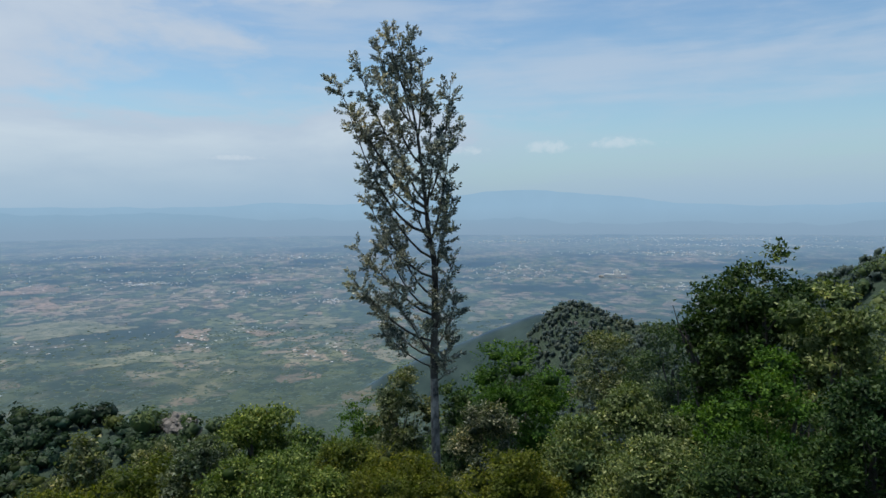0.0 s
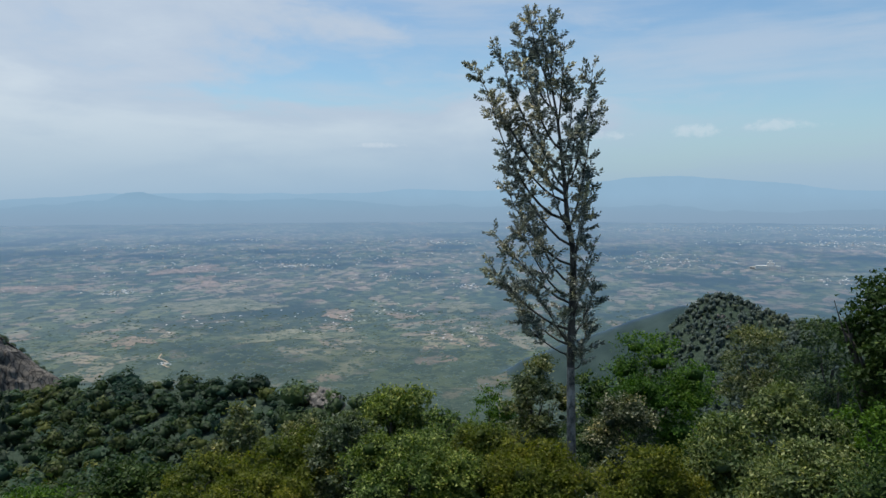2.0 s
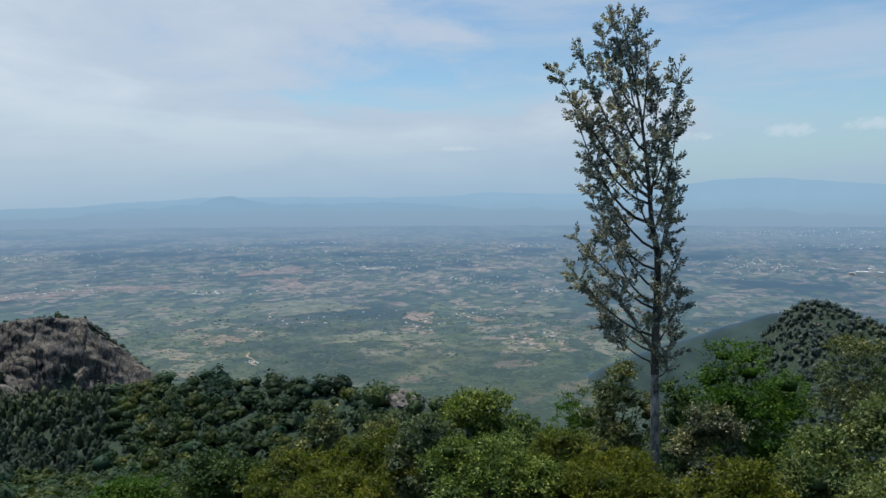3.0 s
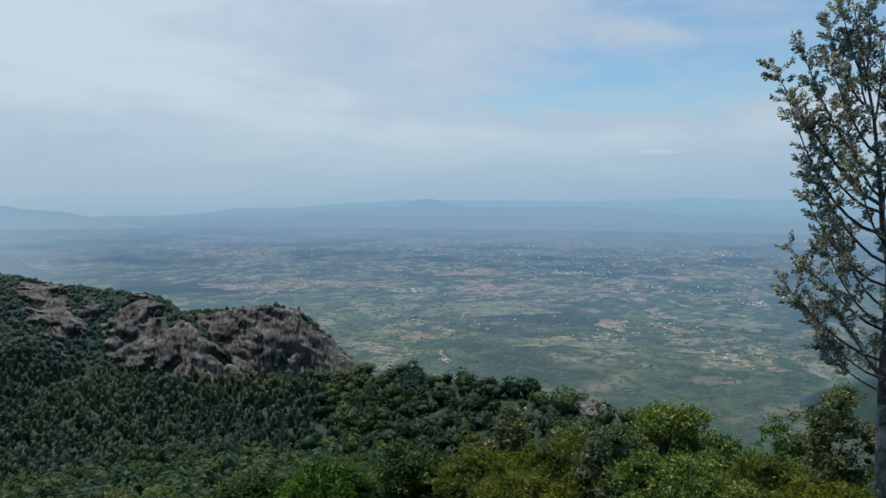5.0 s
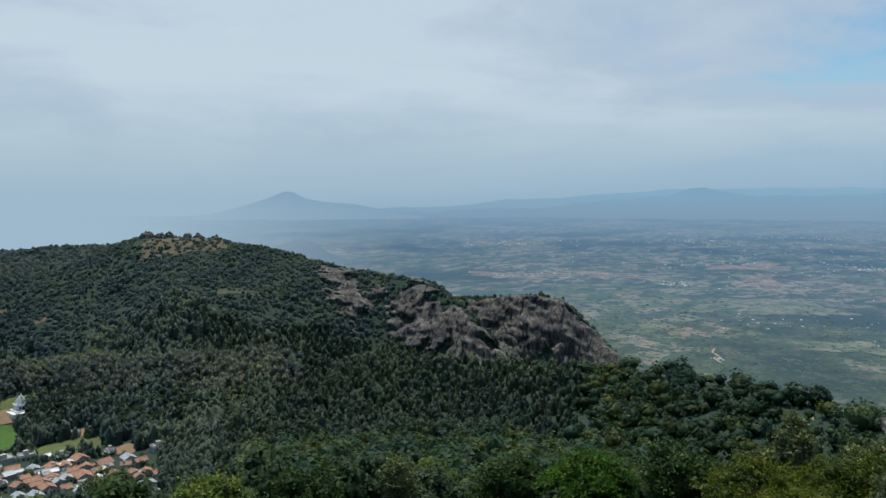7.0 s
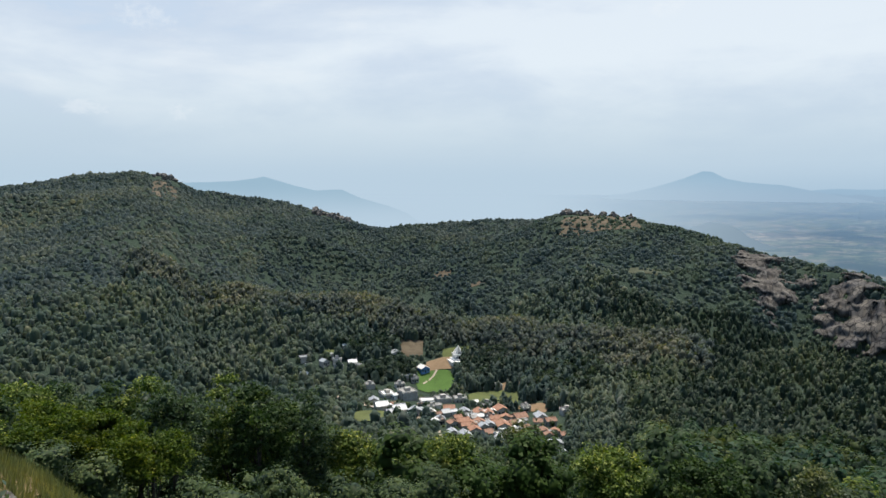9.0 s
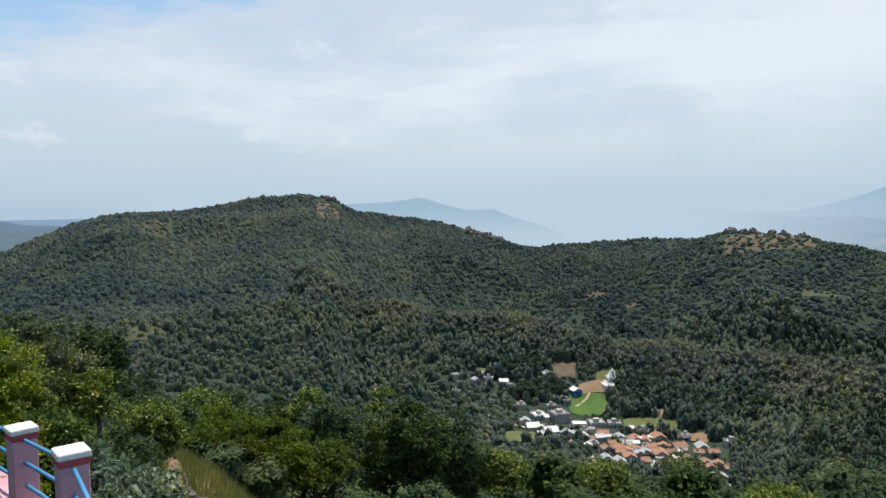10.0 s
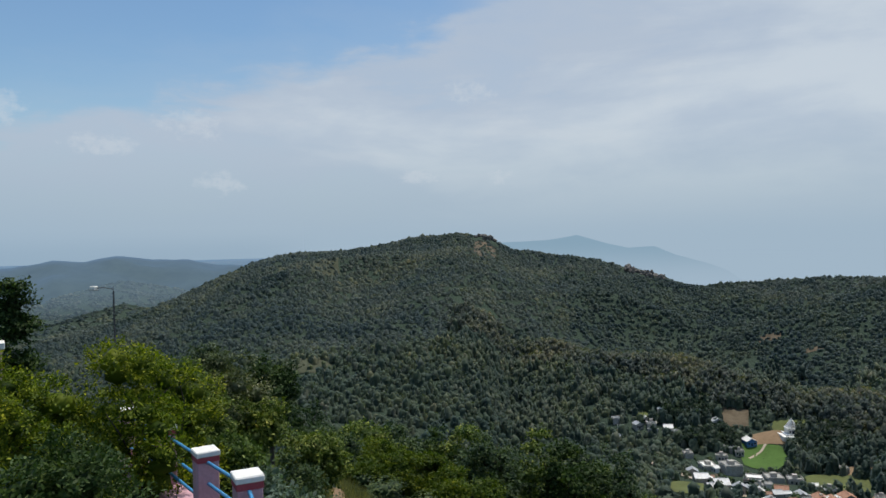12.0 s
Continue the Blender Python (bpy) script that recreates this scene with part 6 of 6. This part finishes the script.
village_trees()


def shrine():
    r = ground_at(83.6, -14.5)
    ob = thing("shrine", at(83.6, r), 83.5 + 20, label="white tiered shrine tower on a square plinth", category="shrine")
    # a stepped base carries the hall
    part("terrace", box(-7.5, 7.5, -7.5, 7.5, -2.5, 0.5, 0.1), M["white"], ob)
    part("plinth", box(-5, 5, -5, 5, 0.45, 1.4, 0.1), M["white"], ob)
    part("hall", box(-3.4, 3.4, -3.4, 3.4, 1.35, 4.6, 0.08), M["white"], ob)
    for x in (-1.9, 1.9):
        part("window", box(x - 0.5, x + 0.5, -3.46, -3.34, 2.1, 3.5), M["pane"], ob)
    part("door", box(-0.7, 0.7, -3.48, -3.32, 1.4, 3.6), M["pane"], ob)
    part("cornice", box(-3.8, 3.8, -3.8, 3.8, 4.6, 5.0, 0.1), M["white"], ob)
    z = 5.0
    for k in range(5):
        a = 3.0 - k * 0.47
        tier = part("tier", box(-a, a, -a, a, z, z + 0.95, 0.12), M["white"], ob)
        part("niche", box(-a * 0.3, a * 0.3, -a - 0.05, -a + 0.1, z + 0.15, z + 0.75), M["pane"], tier)
        z += 0.95
    bm = bmesh.new()
    bmesh.ops.create_cone(bm, cap_ends=True, segments=14, radius1=0.75, radius2=0.1, depth=1.5, matrix=Matrix.Translation((0, 0, z + 0.75)))
    part("finial", bm, M["white"], ob, "rounded white finial", True)


shrine()


# ---- towns of the plain ----
def build_towns():
    g = np.random.default_rng(44)
    seats = [(34.9, -6.55, 1.3, 0.20, 70), (21.5, -4.95, 2.2, 0.16, 110), (8.4, -6.7, 1.6, 0.25, 60), (26.0, -2.9, 3.0, 0.10, 60), (14.0, -6.0, 4.0, 0.5, 60), (4.0, -5.5, 5.0, 0.6, 110),
             (-6.0, -4.5, 6.0, 0.7, 170), (-20.0, -1.95, 14.0, 0.16, 420), (-6.0, -2.15, 8.0, 0.12, 130), (-18.0, -3.0, 8.0, 0.22, 240), (-22.0, -2.4, 9.0, 0.12, 200), (10.0, -3.2, 7.0, 0.16, 110), (33.0, -3.3, 5.0, 0.2, 60), (45.0, -6.0, 4.0, 0.4, 40), (14.0, -8.6, 3.0, 0.6, 26),
             (20.0, -9.2, 5.0, 1.0, 34), (29.0, -9.0, 5.0, 1.0, 28), (-20.0, -5.6, 5.0, 0.4, 90), (47.0, -3.6, 6.0, 0.2, 60), (31.9, -11.9, 0.5, 0.12, 10), (8.0, -10.5, 4.0, 0.6, 18), (15.0, -4.2, 18.0, 1.2, 260), (30.0, -5.0, 14.0, 2.0, 160)]
    vs, fs, pk, n = [], [], [], 0
    cube = np.array([(x, y, z) for z in (0, 1) for x, y in ((-1, -1), (1, -1), (1, 1), (-1, 1))], float)
    gab = np.array([(-1, 0, 1.45), (1, 0, 1.45)], float)
    quad = [(0, 1, 5, 4), (1, 2, 6, 5), (2, 3, 7, 6), (3, 0, 4, 7), (4, 5, 9, 8), (6, 7, 8, 9), (5, 6, 9, 9), (7, 4, 8, 8)]
    quad = np.array(quad)
    tri = np.array([(0, 1, 5), (0, 5, 4), (1, 2, 6), (1, 6, 5), (2, 3, 7), (2, 7, 6), (3, 0, 4), (3, 4, 7), (4, 5, 9), (4, 9, 8), (6, 7, 8), (6, 8, 9), (5, 6, 9), (7, 4, 8)])
    base = np.concatenate([cube, gab])
    for az, el, wa, we, count in seats:
        for k in range(count):
            a, e = az + g.normal(0, wa / 2), min(el + g.normal(0, we / 2), -1.75)
            r = ground_at(a, e)
            if r > 4450 or float(land(a, r)) > -115:
                continue
            s = np.array([g.uniform(2.4, 6), g.uniform(2, 4), g.uniform(1.6, 3.0)]) * (0.20 + r / 8200)
            t = g.uniform(0, np.pi)
            q = base * s
            p = at(a, r)
            v = np.stack([q[:, 0] * math.cos(t) - q[:, 1] * math.sin(t) + p.x, q[:, 0] * math.sin(t) + q[:, 1] * math.cos(t) + p.y, q[:, 2] + p.z - 0.4], -1)
            vs.append(v), fs.append(tri + n), pk.append(np.full(len(tri), int(g.choice([0, 0, 0, 1, 1, 2]))))
            n += len(base)
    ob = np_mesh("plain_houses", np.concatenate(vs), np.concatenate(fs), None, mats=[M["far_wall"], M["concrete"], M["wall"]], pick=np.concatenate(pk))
    tagged(ob, "scattered white houses and small towns over the plain", "houses", kind="stuff")


build_towns()


def plain_temple():
    r = ground_at(-13.8, -4.95)
    ob = thing("temple", at(-13.8, r), -13.8, label="long white building with a stepped gate tower on the plain", category="temple")
    s = r / 1281 * 1.25
    part("hall", box(-17 * s, 12 * s, -4 * s, 4 * s, -1, 5 * s), M["white"], ob)
    part("tower", box(-4 * s, 5 * s, -3 * s, 3 * s, 5 * s, 9 * s), M["white"], ob)
    part("spire", box(-1.5 * s, 2.5 * s, -2 * s, 2 * s, 9 * s, 12 * s), M["white"], ob)
    part("wing", box(-24 * s, -18 * s, -4 * s, 3 * s, -1, 3 * s), M["wall"], ob)


plain_temple()


# ---- railing of the steps below the lookout ----
def railing():
    spots = [(122.6, 6.7, -2.78), (124.7, 8.75, -2.72), (127.7, 10.8, -2.95), (130.5, 13.2, -3.11), (133.0, 15.8, -3.3)]
    ob = thing("railing", at(124.7, 8.75), 0, label="pink masonry posts with white caps and blue pipe rails", category="railing")
    inv = ob.matrix_world.inverted()
    tops = []
    for az, r, z in spots:
        p = at(az, r, EYE.z + z)
        tops.append(inv @ p)
    for k, c in enumerate(tops):
        nxt = tops[min(k + 1, len(tops) - 1)] - tops[max(k - 1, 0)]
        yaw = math.atan2(nxt.y, nxt.x)
        mw = Matrix.Translation(c) @ Matrix.Rotation(yaw, 4, "Z")
        bm = box(-0.15, 0.15, -0.15, 0.15, -2.6, -0.155, 0.012)
        bm.transform(mw)
        post = part("post", bm, M["pink"], ob, "pink painted post")
        bm = box(-0.157, 0.157, -0.157, 0.157, -0.155, -0.075, 0.006)
        bm.transform(mw)
        part("band", bm, M["red"], post, "dark red painted band")
        bm = bmesh.new()
        add_box(bm, -0.168, 0.168, -0.168, 0.168, -0.075, 0.0, 0.012)
        for v in bm.verts:
            if v.co.z > -0.02:
                v.co.z += 0.03 * (1 - (v.co.x / 0.168) ** 2)
        bm.transform(mw)
        part("cap", bm, M["white"], post, "white painted cap")
    for k in range(len(tops) - 1):
        for drop in (0.17, 0.47, 0.77):
            a, b = tops[k] - Vector((0, 0, drop)), tops[k + 1] - Vector((0, 0, drop))
            u = np.linspace(0, 1, 6)[:, None]
            v, f = tubes([(np.array(a)[None] * (1 - u) + np.array(b)[None] * u, np.full(6, 0.024))], 10)
            under(np_mesh("rail", v, f, M["pipe"], True), ob, "blue painted pipe")
    # masonry kerb that carries the posts
    kerb = thing("retaining_wall", at(124.7, 8.75), 0, label="low pink masonry wall under the railing posts", category="wall")
    for k in range(len(tops) - 1):
        a, b = tops[k], tops[k + 1]
        d = (b - a).normalized()
        s = Vector((-d.y, d.x, 0)).normalized() * 0.2
        bm = bmesh.new()
        lo, hi = Vector((0, 0, -3.5)), Vector((0, 0, -1.02))
        vv = [bm.verts.new(q + o + w) for o in (lo, hi) for q, w in ((a, -s), (b, -s), (b, s), (a, s))]
        for i in ((3, 2, 1, 0), (4, 5, 6, 7), (0, 1, 5, 4), (1, 2, 6, 5), (2, 3, 7, 6), (3, 0, 4, 7)):
            bm.faces.new([vv[j] for j in i])
        part("stretch", bm, M["pink"], kerb)


railing()


def far_post():
    p = at(141.3, 23, EYE.z - 23 * math.tan(radians(6.6)))
    ob = thing("gate_post", p, 141, label="white-capped masonry post among the trees", category="post")
    part("shaft", box(-0.25, 0.25, -0.25, 0.25, -4.0, -0.12, 0.02), M["pink"], ob)
    part("cap", box(-0.32, 0.32, -0.32, 0.32, -0.12, 0.06, 0.02), M["white"], ob, "white cap")


far_post()


def mast():
    r = 40.0
    p = at(133.7, r)
    top = EYE.z + r * math.tan(radians(-2.95)) - p.z
    ob = thing("mast", p, 0, label="thin steel lattice mast with a lamp on top", category="mast")
    paths = []
    for k in range(3):
        a = k * 2 * math.pi / 3
        paths.append((np.array([(0.06 * math.cos(a), 0.06 * math.sin(a), -0.5), (0.03 * math.cos(a), 0.03 * math.sin(a), top * 0.97)]), np.array([0.018, 0.015])))
    v, f = tubes(paths, 6)
    under(np_mesh("lattice_leg", v, f, M["steel"]), ob)
    br = []
    for k in range(int(top / 0.5)):
        z = k * 0.5
        s = 0.06 - 0.03 * z / top
        a = (k % 3) * 2 * math.pi / 3
        b = a + 2 * math.pi / 3
        br.append((np.array([(s * math.cos(a), s * math.sin(a), z), (s * math.cos(b), s * math.sin(b), z + 0.5)]), np.array([0.014, 0.014])))
    v, f = tubes(br, 4)
    under(np_mesh("bracing", v, f, M["steel"]), ob)
    part("lamp", box(0.15, 0.45, -1.1, -0.8, top - 0.3, top - 0.08, 0.03), M["white"], ob, "white lamp housing")
    v, f = tubes([(np.array([(0, 0, top - 0.25), (0.15, -0.5, top - 0.15), (0.3, -0.95, top - 0.2)]), np.array([0.025, 0.025, 0.02]))], 6)
    under(np_mesh("lamp_arm", v, f, M["steel"]), ob)


mast()
